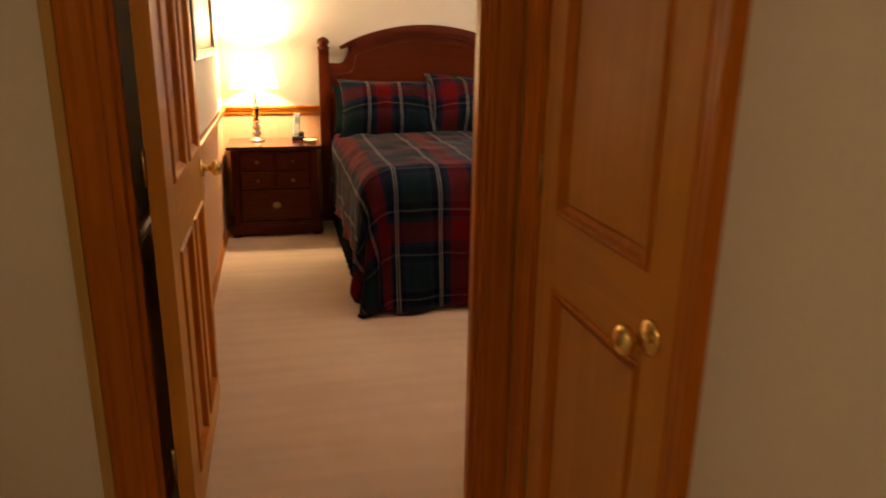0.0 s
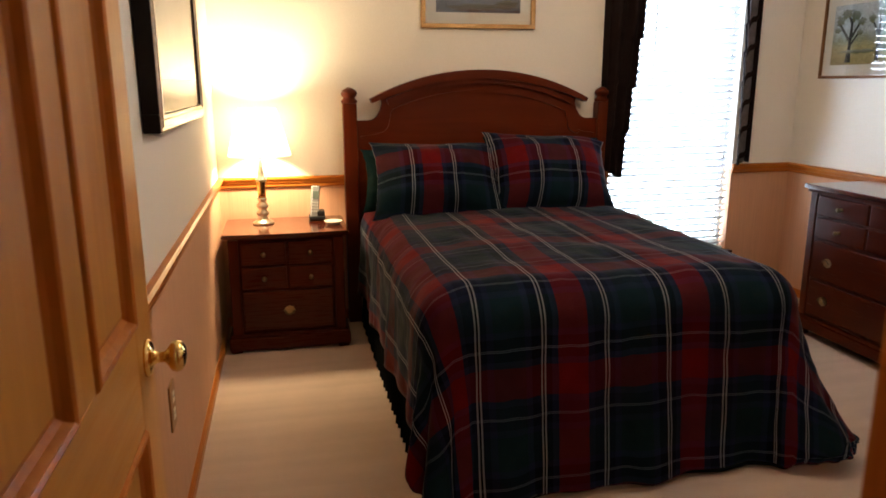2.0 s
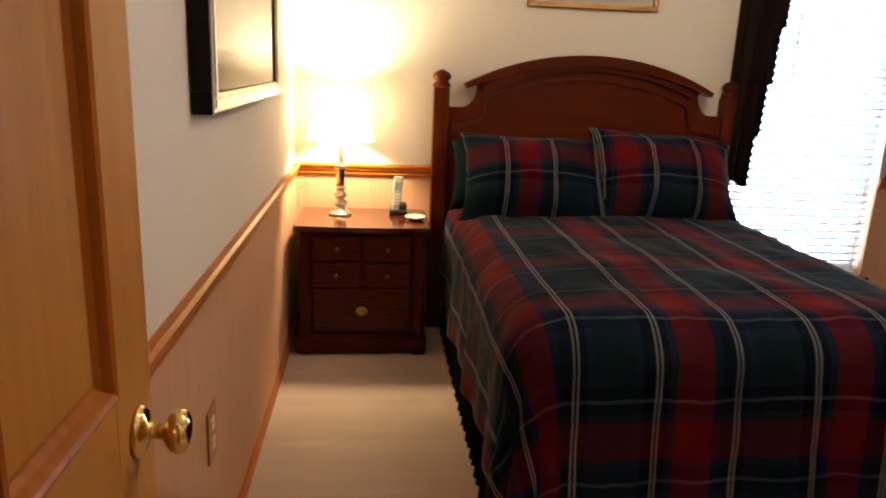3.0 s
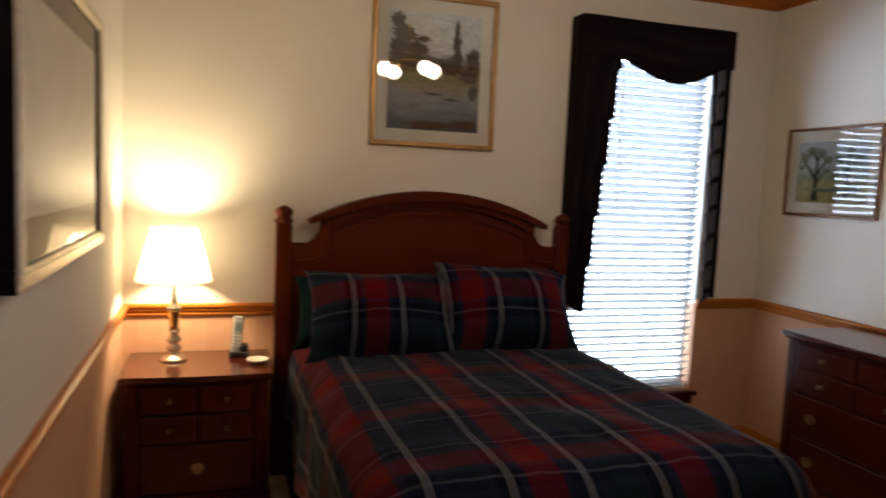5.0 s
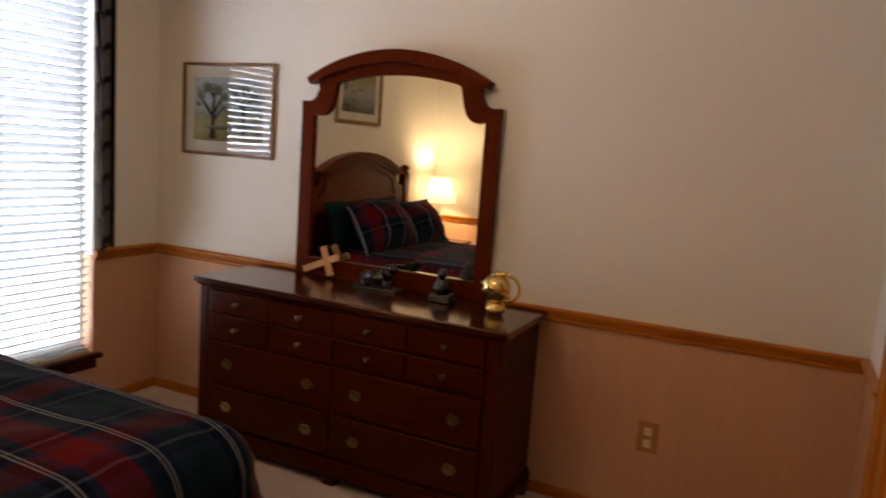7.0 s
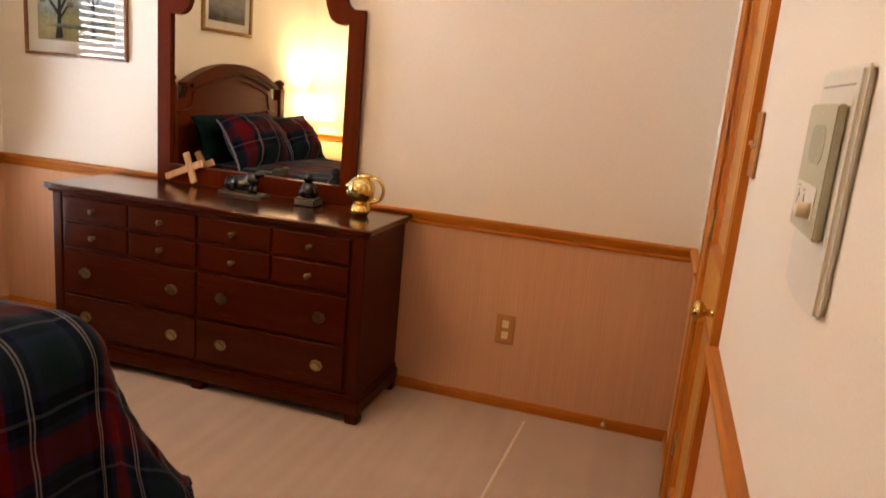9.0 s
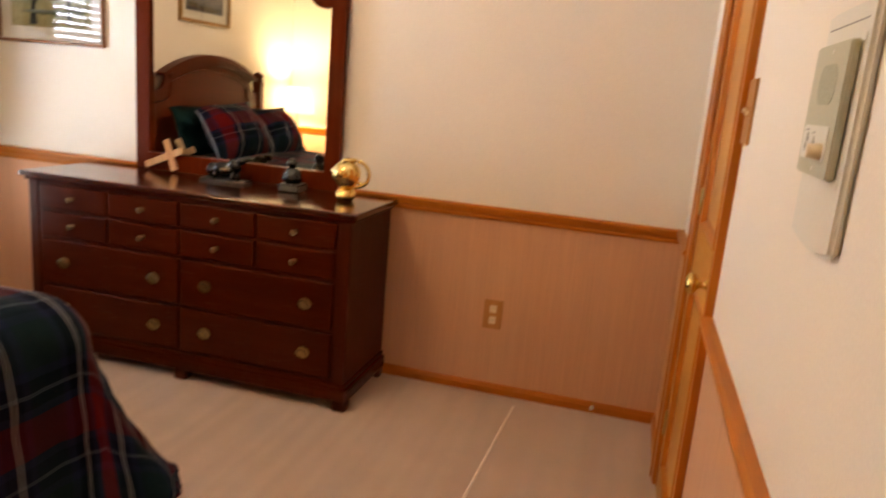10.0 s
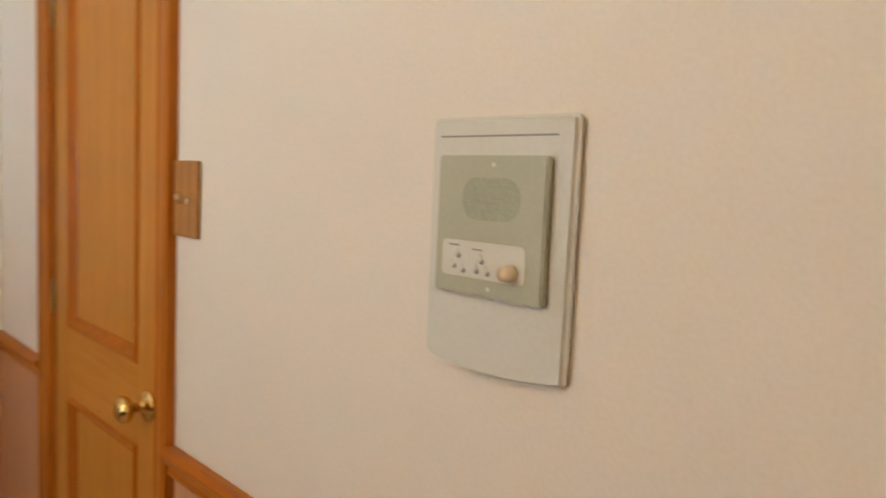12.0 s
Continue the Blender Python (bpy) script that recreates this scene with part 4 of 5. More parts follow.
bmesh.ops.bevel(bm, geom=[e for e in bm.edges if len(e.link_faces) == 2 and e.calc_face_angle() > 1.2], offset=0.007, segments=2, affect="EDGES")
part("top", bm, cherry_gloss_x, ns, "polished bowed cherry top")
part("plinth", boxes((NX0 - 0.022, NX1 + 0.022, NY0 - 0.022, NY1, 0.014, 0.088), bevel=0.012), cherry_x, ns)
part("plinth_bead", boxes((NX0 - 0.012, NX1 + 0.012, NY0 - 0.012, NY1, 0.084, 0.102), bevel=0.008), cherry_x, ns)
for x in (NX0 - 0.015, NX1 - 0.045):
    for y in (NY0 - 0.015, NY1 - 0.06):
        part("foot", boxes((x, x + 0.06, y, y + 0.06, 0, 0.04), bevel=0.01), cherry_v, ns)
for x in (NX0 + 0.002, NX1 - 0.052):
    part("pilaster", boxes((x, x + 0.05, NY0 - 0.012, NY0 + 0.02, 0.100, NZ - 0.03), bevel=0.006), cherry_v, ns)
TO_SOUTH = Matrix.Rotation(radians(90), 4, "X")
mid = (NX0 + NX1) / 2
for x0, x1 in ((NX0 + 0.062, mid - 0.006), (mid + 0.006, NX1 - 0.062)):
    for z0, z1 in ((0.342, 0.457), (0.468, 0.588)):
        d = drawer(ns, (x0, x1, NY0 - 0.014, NY0 + 0.02, z0, z1), False)
        knob_on(d, ((x0 + x1) / 2, NY0 - 0.013, (z0 + z1) / 2), TO_SOUTH)
d = drawer(ns, (NX0 + 0.062, NX1 - 0.062, NY0 - 0.014, NY0 + 0.02, 0.116, 0.328), False)
bail_on(d, (mid, NY0 - 0.014, 0.222), TO_SOUTH)

# dresser faces -x
RX0, RX1, RY0, RY1, RZ = 3.145, 3.595, 1.262, 2.808, 0.842
dr = thing("dresser", (3.37, 2.035, 0), "long dark cherry dresser with twelve drawers and brass pulls", "dresser")
part("body", boxes((RX0, RX1, RY0, RY1, 0.10, RZ - 0.026), bevel=0.004), cherry_v, dr)
bm = bmesh.new()
box(bm, RX0 - 0.032, RX1 + 0.012, RY0 - 0.030, RY1 + 0.030, RZ - 0.026, RZ, bevel=0.008, segments=3)
part("top", bm, cherry_gloss_y, dr, "polished cherry top with moulded edge")
part("cornice", boxes((RX0 - 0.016, RX1, RY0 - 0.014, RY1 + 0.014, RZ - 0.042, RZ - 0.026), bevel=0.006), cherry_y, dr)
part("plinth", boxes((RX0 - 0.022, RX1, RY0 - 0.020, RY1 + 0.020, 0.045, 0.105), bevel=0.012), cherry_y, dr)
part("plinth_bead", boxes((RX0 - 0.012, RX1, RY0 - 0.010, RY1 + 0.010, 0.10, 0.122), bevel=0.008), cherry_y, dr)
for y in (RY0 - 0.015, 2.0, RY1 - 0.045):
    for x in (RX0 - 0.015, RX1 - 0.06):
        part("foot", boxes((x, x + 0.06, y, y + 0.06, 0, 0.05), bevel=0.012), cherry_v, dr)
for y in (RY0 + 0.002, RY1 - 0.050):
    part("pilaster", boxes((RX0 - 0.008, RX0 + 0.01, y, y + 0.048, 0.12, RZ - 0.042), bevel=0.005), cherry_v, dr)
TO_WEST = Matrix.Rotation(radians(-90), 4, "Y") @ Matrix.Rotation(radians(90), 4, "Z")
DY0, DY1 = RY0 + 0.058, RY1 - 0.058
q = (DY1 - DY0) / 4
for k in range(4):
    y0, y1 = DY0 + k * q + 0.006, DY0 + (k + 1) * q - 0.006
    for z0, z1 in ((0.560, 0.672), (0.684, 0.790)):
        d = drawer(dr, (RX0 - 0.013, RX0 + 0.02, y0, y1, z0, z1), True)
        knob_on(d, (RX0 - 0.012, (y0 + y1) / 2, (z0 + z1) / 2), TO_WEST)
for k in range(2):
    y0, y1 = DY0 + 2 * k * q + 0.006, DY0 + 2 * (k + 1) * q - 0.006
    for z0, z1 in ((0.138, 0.330), (0.343, 0.545)):
        d = drawer(dr, (RX0 - 0.013, RX0 + 0.02, y0, y1, z0, z1), True)
        for y in (y0 + 0.12, y1 - 0.12):
            bail_on(d, (RX0 - 0.013, y, (z0 + z1) / 2), TO_WEST)

# dresser mirror, u runs along -y
MYC = 2.050
YZ = Matrix(((0, 0, 1, 0), (-1, 0, 0, 0), (0, 1, 0, 0), (0, 0, 0, 1)))
mr = thing("dresser_mirror", (3.585, MYC, RZ), "arched cherry framed mirror standing on the dresser", "mirror")
side = [(0.534, RZ + 0.001), (0.534, 1.708), (0.492, 1.708)] + arc(0.497, 1.763, 0.055, -95, -165, 5) + [(0.432, 1.770)] + arc(0.467, 1.793, 0.030, 200, 130, 4) + [(0.468, 1.824)]
out_line = side + arch_points(0.465, 1.824, 0.118) + [(-u, v) for u, v in side[::-1]]
hole_side = [(0.462, RZ + 0.085), (0.462, 1.642), (0.440, 1.646)] + arc(0.430, 1.714, 0.075, -85, -150, 5) + [(0.350, 1.719), (0.335, 1.789)]
hole = hole_side + arch_points(0.325, 1.804, 0.040, 14) + [(-u, v) for u, v in hole_side[::-1]]
part("mirror_frame", slab(bmesh.new(), out_line, Matrix.Translation((3.572, MYC, 0)) @ YZ, 0.03, (hole[::-1],)), lit_cherry_frame, mr, "scooped and arched cherry frame")
crest = arch_points(0.486, 1.818, 0.138)
part("mirror_crest", slab(bmesh.new(), crest + [(u * 0.97, v - 0.055 + 0.025 * abs(u / 0.486) ** 3) for u, v in crest[::-1]], Matrix.Translation((3.535, MYC, 0)) @ YZ, 0.06), lit_cherry_frame, mr, "overhanging moulded crest")
glass_line = [(0.475, RZ + 0.07), (0.475, 1.70), (0.36, 1.815), (0.0, 1.86), (-0.36, 1.815), (-0.475, 1.70), (-0.475, RZ + 0.07)]
part("mirror_glass", slab(bmesh.new(), glass_line, Matrix.Translation((3.590, MYC, 0)) @ YZ, 0.004), mirror_mat, mr, "silvered glass reflecting the bed")

# ---- things on the dresser ----
cross = thing("wooden_cross", (3.535, 2.44, RZ), "pale olive wood cross leaning on the mirror", "cross")
cm = Matrix.Translation((3.540, 2.368, RZ + 0.084)) @ Matrix.Rotation(radians(7), 4, "Y") @ Matrix.Rotation(radians(66), 4, "X")
part("upright", moved_box(cm, -0.007, 0.007, -0.016, 0.016, -0.145, 0.068, bevel=0.003), olive_wood, cross)
part("crossbar", moved_box(cm @ Matrix.Translation((-0.003, 0, 0)), -0.007, 0.007, -0.076, 0.076, -0.016, 0.016, bevel=0.003), olive_wood, cross)


def curl(points, radius):
    """A round bar bent in the plane across the room, its radius given along it."""
    bm = bmesh.new()
    rings = []
    for k, p in enumerate(points):
        ahead = (points[min(k + 1, len(points) - 1)] - points[max(k - 1, 0)]).normalized()
        side = Vector((1, 0, 0))
        up = ahead.cross(side)
        rad = radius(k / (len(points) - 1))
        rings.append([bm.verts.new(p + side * rad * math.cos(2 * math.pi * j / 10) + up * rad * math.sin(2 * math.pi * j / 10)) for j in range(10)])
    for a, b in zip(rings, rings[1:]):
        for i in range(10):
            bm.faces.new((a[i], a[(i + 1) % 10], b[(i + 1) % 10], b[i]))
    bm.faces.new(rings[0])
    bm.faces.new(rings[-1])
    bmesh.ops.recalc_face_normals(bm, faces=bm.faces[:])
    return bm


def blob(bm, c, r, m=None):
    mm = Matrix.Translation(c) @ (m or Matrix.Identity(4)) @ Matrix.Diagonal((*r, 1))
    bmesh.ops.create_uvsphere(bm, u_segments=16, v_segments=10, radius=1.0, matrix=mm)
    return bm


# reclining bronze on a stone slab
bm = bmesh.new()
box(bm, 3.435, 3.515, 1.915, 2.145, RZ, RZ + 0.014, bevel=0.003, mat=1)
blob(bm, (3.478, 2.040, RZ + 0.056), (0.032, 0.070, 0.036))
blob(bm, (3.478, 2.098, RZ + 0.048), (0.030, 0.034, 0.036))
blob(bm, (3.474, 1.985, RZ + 0.078), (0.022, 0.038, 0.030), Matrix.Rotation(radians(28), 4, "X"))
blob(bm, (3.472, 1.948, RZ + 0.104), (0.018, 0.026, 0.018), Matrix.Rotation(radians(-12), 4, "X"))
for y in (1.960, 1.985, 2.08, 2.112):
    blob(bm, (3.460 + 0.02 * (y > 2.1), y, RZ + 0.030), (0.012, 0.014, 0.022))
figurine = single("bronze_figurine", bm, [bronze, grey_stone], "dark bronze reclining figurine on a grey marble base", "figurine")
bm = bmesh.new()
box(bm, 3.405, 3.495, 1.630, 1.730, RZ, RZ + 0.036, bevel=0.005, mat=1)
lathe(bm, [(0.034, RZ + 0.035), (0.043, RZ + 0.052), (0.038, RZ + 0.078), (0.028, RZ + 0.098), (0.016, RZ + 0.108)], (3.452, 1.682, 0), 18)
blob(bm, (3.436, 1.690, RZ + 0.058), (0.022, 0.036, 0.018))
blob(bm, (3.448, 1.686, RZ + 0.124), (0.022, 0.024, 0.024))
single("bronze_bust", bm, [bronze, grey_stone], "small dark bronze seated figurine on a square base", "figurine", True)

JX, JY = 3.385, 1.400
jug = thing("brass_jug", (JX, JY, RZ), "polished brass rooster jug with a curled handle", "jug")
part("foot", lathe(bmesh.new(), [(0.026, RZ), (0.034, RZ + 0.003), (0.043, RZ + 0.018), (0.044, RZ + 0.030), (0.036, RZ + 0.046), (0.026, RZ + 0.056)], (JX, JY, 0), 32), brass, jug, "rounded brass foot", True)
part("body", lathe(bmesh.new(), [(0.026, RZ + 0.055), (0.030, RZ + 0.062), (0.048, RZ + 0.078), (0.059, RZ + 0.100), (0.061, RZ + 0.122), (0.054, RZ + 0.146), (0.036, RZ + 0.164), (0.016, RZ + 0.172)], (JX, JY, 0), 36), brass, jug, "", True)
bm = blob(bmesh.new(), (JX, JY - 0.006, RZ + 0.172), (0.022, 0.032, 0.014), Matrix.Rotation(radians(-8), 4, "X"))
blob(bm, (JX, JY - 0.030, RZ + 0.176), (0.012, 0.018, 0.010))
part("lid", bm, brass, jug, "", True)
loop = []
for k in range(22):
    f = k / 21
    a = radians(100 - 205 * f)
    loop.append(Vector((JX, JY - 0.056 - 0.046 * math.cos(a) + 0.020 * max(0, f - 0.7) / 0.3, RZ + 0.126 + 0.046 * math.sin(a) - 0.018 * f)))
part("handle", curl(loop, lambda f: 0.0075 + 0.004 * max(0, f - 0.55)), brass, jug, "", True)
loop = [Vector((JX, JY - 0.058 - 0.020 * math.cos(k * 0.5), RZ + 0.070 + 0.013 * math.sin(k * 0.5))) for k in range(9)]
part("handle_scroll", curl(loop, lambda f: 0.007 - 0.002 * f), brass, jug, "", True)
bm = blob(bmesh.new(), (JX, JY + 0.056, RZ + 0.128), (0.012, 0.020, 0.011), Matrix.Rotation(radians(-20), 4, "X"))
blob(bm, (JX, JY + 0.058, RZ + 0.098), (0.008, 0.010, 0.016))
part("spout", bm, brass, jug, "", True)

# ---- things on the nightstand ----
LX, LY = 0.238, 3.425
tl = thing("table_lamp", (LX, LY, NZ), "lit brass and ceramic candlestick lamp with ivory shade", "lamp")
z = NZ
part("base", lathe(bmesh.new(), [(0.056, z), (0.058, z + 0.006), (0.050, z + 0.014), (0.034, z + 0.024), (0.022, z + 0.036), (0.020, z + 0.044)], (LX, LY, 0), 32), silver_leaf, tl, "", True)
part("column", lathe(bmesh.new(), [(0.022, z + 0.042), (0.033, z + 0.052), (0.034, z + 0.062), (0.022, z + 0.074), (0.020, z + 0.082), (0.031, z + 0.092), (0.032, z + 0.102), (0.020, z + 0.114),
                                   (0.018, z + 0.124), (0.027, z + 0.134), (0.024, z + 0.142)], (LX, LY, 0), 32), silver_leaf, tl, "turned champagne silver column", True)
part("sleeve", lathe(bmesh.new(), [(0.020, z + 0.142), (0.022, z + 0.165), (0.026, z + 0.225), (0.027, z + 0.235)], (LX, LY, 0), 32), brass, tl, "tapered brass sleeve", True)
part("neck", lathe(bmesh.new(), [(0.029, z + 0.235), (0.030, z + 0.245), (0.016, z + 0.255), (0.018, z + 0.275), (0.013, z + 0.290), (0.012, z + 0.335), (0.006, z + 0.345), (0.005, z + 0.40)], (LX, LY, 0), 28), silver_leaf, tl, "", True)
bm = bmesh.new()
SEG = 48
prof = [(0.166, 1.000), (0.096, 1.245)]
ringed = []
for rr, zz in (prof[0], prof[1], (prof[1][0] - 0.002, prof[1][1]), (prof[0][0] - 0.002, prof[0][1])):
    ringed.append([bm.verts.new((LX + rr * math.cos(2 * math.pi * i / SEG), LY + rr * math.sin(2 * math.pi * i / SEG), zz)) for i in range(SEG)])
for a, b in zip(ringed, ringed[1:] + ringed[:1]):
    for i in range(SEG):
        bm.faces.new((a[i], a[(i + 1) % SEG], b[(i + 1) % SEG], b[i]))
bmesh.ops.recalc_face_normals(bm, faces=bm.faces[:])
shade = part("shade", bm, shade_mat, tl, "ivory fabric empire shade, glowing", True)
for rr, zz in prof:
    bm = bmesh.new()
    loops = [[bm.verts.new((LX + (rr + 0.002 * math.cos(b)) * math.cos(2 * math.pi * i / SEG), LY + (rr + 0.002 * math.cos(b)) * math.sin(2 * math.pi * i / SEG), zz + 0.002 * math.sin(b))) for i in range(SEG)] for b in [k * math.pi / 3 for k in range(6)]]
    for a, b in zip(loops, loops[1:] + loops[:1]):
        for i in range(SEG):
            bm.faces.new((a[i], a[(i + 1) % SEG], b[(i + 1) % SEG], b[i]))
    bmesh.ops.recalc_face_normals(bm, faces=bm.faces[:])
    part("shade_trim", bm, silver_leaf, shade, "", True)

ph = thing("cordless_phone", (0.517, 3.47, NZ), "silver cordless telephone upright in its black charger", "telephone")
part("charger", boxes((0.482, 0.572, 3.425, 3.515, NZ, NZ + 0.026), (0.527, 0.570, 3.44, 3.51, NZ + 0.02, NZ + 0.055), bevel=0.008), black_plastic, ph, "black charging base")
pm = Matrix.Translation((0.512, 3.455, NZ + 0.018)) @ Matrix.Rotation(radians(5), 4, "Y") @ Matrix.Rotation(radians(-6), 4, "X")
hs = part("receiver", moved_box(pm, -0.023, 0.023, -0.012, 0.012, 0, 0.175, bevel=0.008), grey_plastic, ph, "silver grey cordless receiver")
part("receiver_back", moved_box(pm, -0.024, 0.024, 0.010, 0.022, 0.01, 0.172, bevel=0.006), black_plastic, ph)
part("display", moved_box(pm, -0.016, 0.016, -0.0135, -0.011, 0.105, 0.145, bevel=0.0), screen_green, hs)
for i in range(3):
    for j in range(4):
        part("key", moved_box(pm, -0.016 + 0.012 * i, -0.008 + 0.012 * i, -0.0135, -0.011, 0.030 + 0.016 * j, 0.040 + 0.016 * j, bevel=0.0), white_plastic, hs)
dish = lathe(bmesh.new(), [(0.030, NZ), (0.034, NZ + 0.002), (0.048, NZ + 0.014), (0.051, NZ + 0.020), (0.048, NZ + 0.020), (0.034, NZ + 0.007), (0.004, NZ + 0.006)], (0.606, 3.325, 0), 32)
single("glass_dish", dish, dish_glass, "small pale pressed glass dish on the nightstand", "dish", True)

# ---- pictures ----
def framed(name, at, label, origin, ux, width, height, bar, depth, frame_mat, mat_w, board, art, liner=None, face=None, lift=0.0, pane=glazing):
    """A framed picture: ux runs along the wall, the third axis out of it."""
    u = Vector(ux)
    out = Vector((0, 0, 1)).cross(u) * -1
    m = Matrix((u.to_4d(), (0, 0, 1, 0), out.to_4d(), (0, 0, 0, 1))).transposed()
    m.col[3] = (*origin, 1)
    for c in range(3):
        m[3][c] = 0
    p = thing(name, at, label, "picture", "framed wall pictures")

    def bar_mesh(u0, u1, v0, v1, d):
        bm = bmesh.new()
        box(bm, u0, u1, v0, v1, 0.002, d, bevel=min(0.004, d / 4, (u1 - u0) / 4, (v1 - v0) / 4))
        for q in bm.verts:
            q.co = m @ q.co
        return bm
    for r in ((0, width, 0, bar), (0, width, height - bar, height), (0, bar, bar, height - bar), (width - bar, width, bar, height - bar)):
        part("frame_bar", bar_mesh(*r, depth), frame_mat, p)
    ins = bar
    if face:
        for k, d in ((0.004, 0.052), (0.014, 0.056)):
            for r in ((k, width - k, k, bar - k), (k, width - k, height - bar + k, height - k), (k, bar - k, bar - k, height - bar + k), (width - bar + k, width - k, bar - k, height - bar + k)):
                part("face_moulding", bar_mesh(*r, d), face, p, "champagne silver face moulding")
    if liner:
        lw, lm = liner
        for r in ((ins, width - ins, ins, ins + lw), (ins, width - ins, height - ins - lw, height - ins), (ins, ins + lw, ins + lw, height - ins - lw), (width - ins - lw, width - ins, ins + lw, height - ins - lw)):
            part("liner", bar_mesh(*r, depth * 0.72), lm, p, "champagne silver inner moulding")
        ins += lw
    part("mount", bar_mesh(ins - 0.002, width - ins + 0.002, ins - 0.002, height - ins + 0.002, 0.006 + lift), board, p)
    ax, ay0, ay1 = mat_w
    part("print", bar_mesh(ins + ax, width - ins - ax, ins + ay0, height - ins - ay1, 0.0075 + lift), art, p)
    g = part("glazing", bar_mesh(ins - 0.001, width - ins + 0.001, ins - 0.001, height - ins + 0.001, 0.0145), pane, p)
    bmg = bmesh.new()
    vs = [bmg.verts.new(m @ Vector(c)) for c in ((ins, ins, 0.013 + lift), (width - ins, ins, 0.013 + lift), (width - ins, height - ins, 0.013 + lift), (ins, height - ins, 0.013 + lift))]
    bmg.faces.new(vs)
    bmg.to_mesh(g.data)
    bmg.free()
    g.visible_shadow = False
    return p, m


river, rm = framed("framed_river_print", (1.49, D, 1.68), "gilt framed print of a wooded river above the bed", (1.150, D, 1.675), (1, 0, 0), 0.672, 0.775, 0.026, 0.026, antique_gold, (0.062, 0.062, 0.062), mat_board, river_print)
rnd = random.Random(5)


def foliage(cx, cy, rx, ry, n):
    """A ragged leafy mass inside the print."""
    pts = []
    for k in range(n):
        a = 2 * math.pi * k / n
        f = 0.50 + 0.50 * rnd.random() * (1.0 if k % 2 else 0.7)
        pts.append((min(0.580, max(0.092, cx + rx * f * math.cos(a))), min(0.684, max(0.092, cy + ry * f * math.sin(a)))))
    return pts


for k, (cx, cy, rx, ry) in enumerate(((0.13, 0.63, 0.05, 0.06), (0.17, 0.57, 0.09, 0.06), (0.14, 0.50, 0.07, 0.08), (0.23, 0.50, 0.08, 0.05), (0.20, 0.44, 0.11, 0.05), (0.27, 0.55, 0.05, 0.022),
                                      (0.33, 0.43, 0.10, 0.040), (0.42, 0.42, 0.09, 0.055), (0.45, 0.60, 0.020, 0.075), (0.45, 0.54, 0.034, 0.060), (0.455, 0.47, 0.045, 0.055), (0.54, 0.47, 0.055, 0.075),
                                      (0.52, 0.38, 0.08, 0.050), (0.55, 0.30, 0.040, 0.060), (0.33, 0.275, 0.070, 0.010), (0.43, 0.252, 0.060, 0.010), (0.30, 0.115, 0.200, 0.026), (0.50, 0.13, 0.090, 0.035))):
    part("painted_foliage", slab(bmesh.new(), foliage(cx, cy, rx, ry, 42), rm @ Matrix.Translation((0, 0, 0.0077 + 0.0002 * k)), 0.0003), leaf_ink, river)
meadow, mm = framed("framed_meadow_print", (W, 3.105, 1.39), "narrow oak framed print of bare trees", (W, 3.423, 1.396), (0, -1, 0), 0.635, 0.494, 0.016, 0.020, gilt, (0.062, 0.062, 0.062), mat_board, meadow_print)
for pts in ([(0.190, 0.09), (0.238, 0.09), (0.228, 0.17), (0.230, 0.27), (0.222, 0.39), (0.210, 0.28), (0.204, 0.17)],
            [(0.212, 0.225), (0.130, 0.315), (0.095, 0.310), (0.125, 0.300), (0.205, 0.205)], [(0.225, 0.245), (0.290, 0.340), (0.302, 0.332), (0.232, 0.228)],
            [(0.22, 0.29), (0.160, 0.390), (0.170, 0.392), (0.228, 0.315)], [(0.225, 0.20), (0.270, 0.255), (0.278, 0.248), (0.228, 0.188)],
            [(0.415, 0.10), (0.440, 0.10), (0.432, 0.36), (0.422, 0.36)], [(0.425, 0.22), (0.37, 0.31), (0.378, 0.316), (0.43, 0.24)],
            [(0.43, 0.25), (0.49, 0.33), (0.497, 0.324), (0.43, 0.235)]):
    part("painted_tree", slab(bmesh.new(), pts, mm @ Matrix.Translation((0, 0, 0.0077)), 0.0006), ink, meadow)


def spray(cx, cy, rx, ry, n):
    """A ragged mass of painted leaves inside the meadow print."""
    return [(min(0.552, max(0.082, cx + rx * (0.45 + 0.55 * rnd.random()) * math.cos(2 * math.pi * k / n))),
             min(0.412, max(0.082, cy + ry * (0.45 + 0.55 * rnd.random()) * math.sin(2 * math.pi * k / n)))) for k in range(n)]


for k, (cx, cy, rx, ry) in enumerate(((0.13, 0.33, 0.045, 0.035), (0.18, 0.365, 0.055, 0.034), (0.245, 0.350, 0.050, 0.040), (0.295, 0.315, 0.040, 0.030), (0.115, 0.275, 0.034, 0.022),
                                      (0.285, 0.255, 0.034, 0.022), (0.37, 0.325, 0.036, 0.030), (0.44, 0.355, 0.050, 0.034), (0.50, 0.320, 0.040, 0.034), (0.31, 0.150, 0.200, 0.014), (0.47, 0.165, 0.080, 0.026))):
    part("painted_leaves", slab(bmesh.new(), spray(cx, cy, rx, ry, 36), mm @ Matrix.Translation((0, 0, 0.0084 + 0.0002 * k)), 0.0003), meadow_leaf, meadow)
framed("framed_wall_picture", (0, 2.065, 1.24), "black and silver framed print beside the door, paled by painted reflection", (0, 1.530, 1.242), (0, 1, 0), 1.075, 0.735, 0.050, 0.048, black_lacquer, (0.012, 0.090, 0.070), tan_board, reflection_print, face=silver_leaf, lift=0.032, pane=dull_glazing)

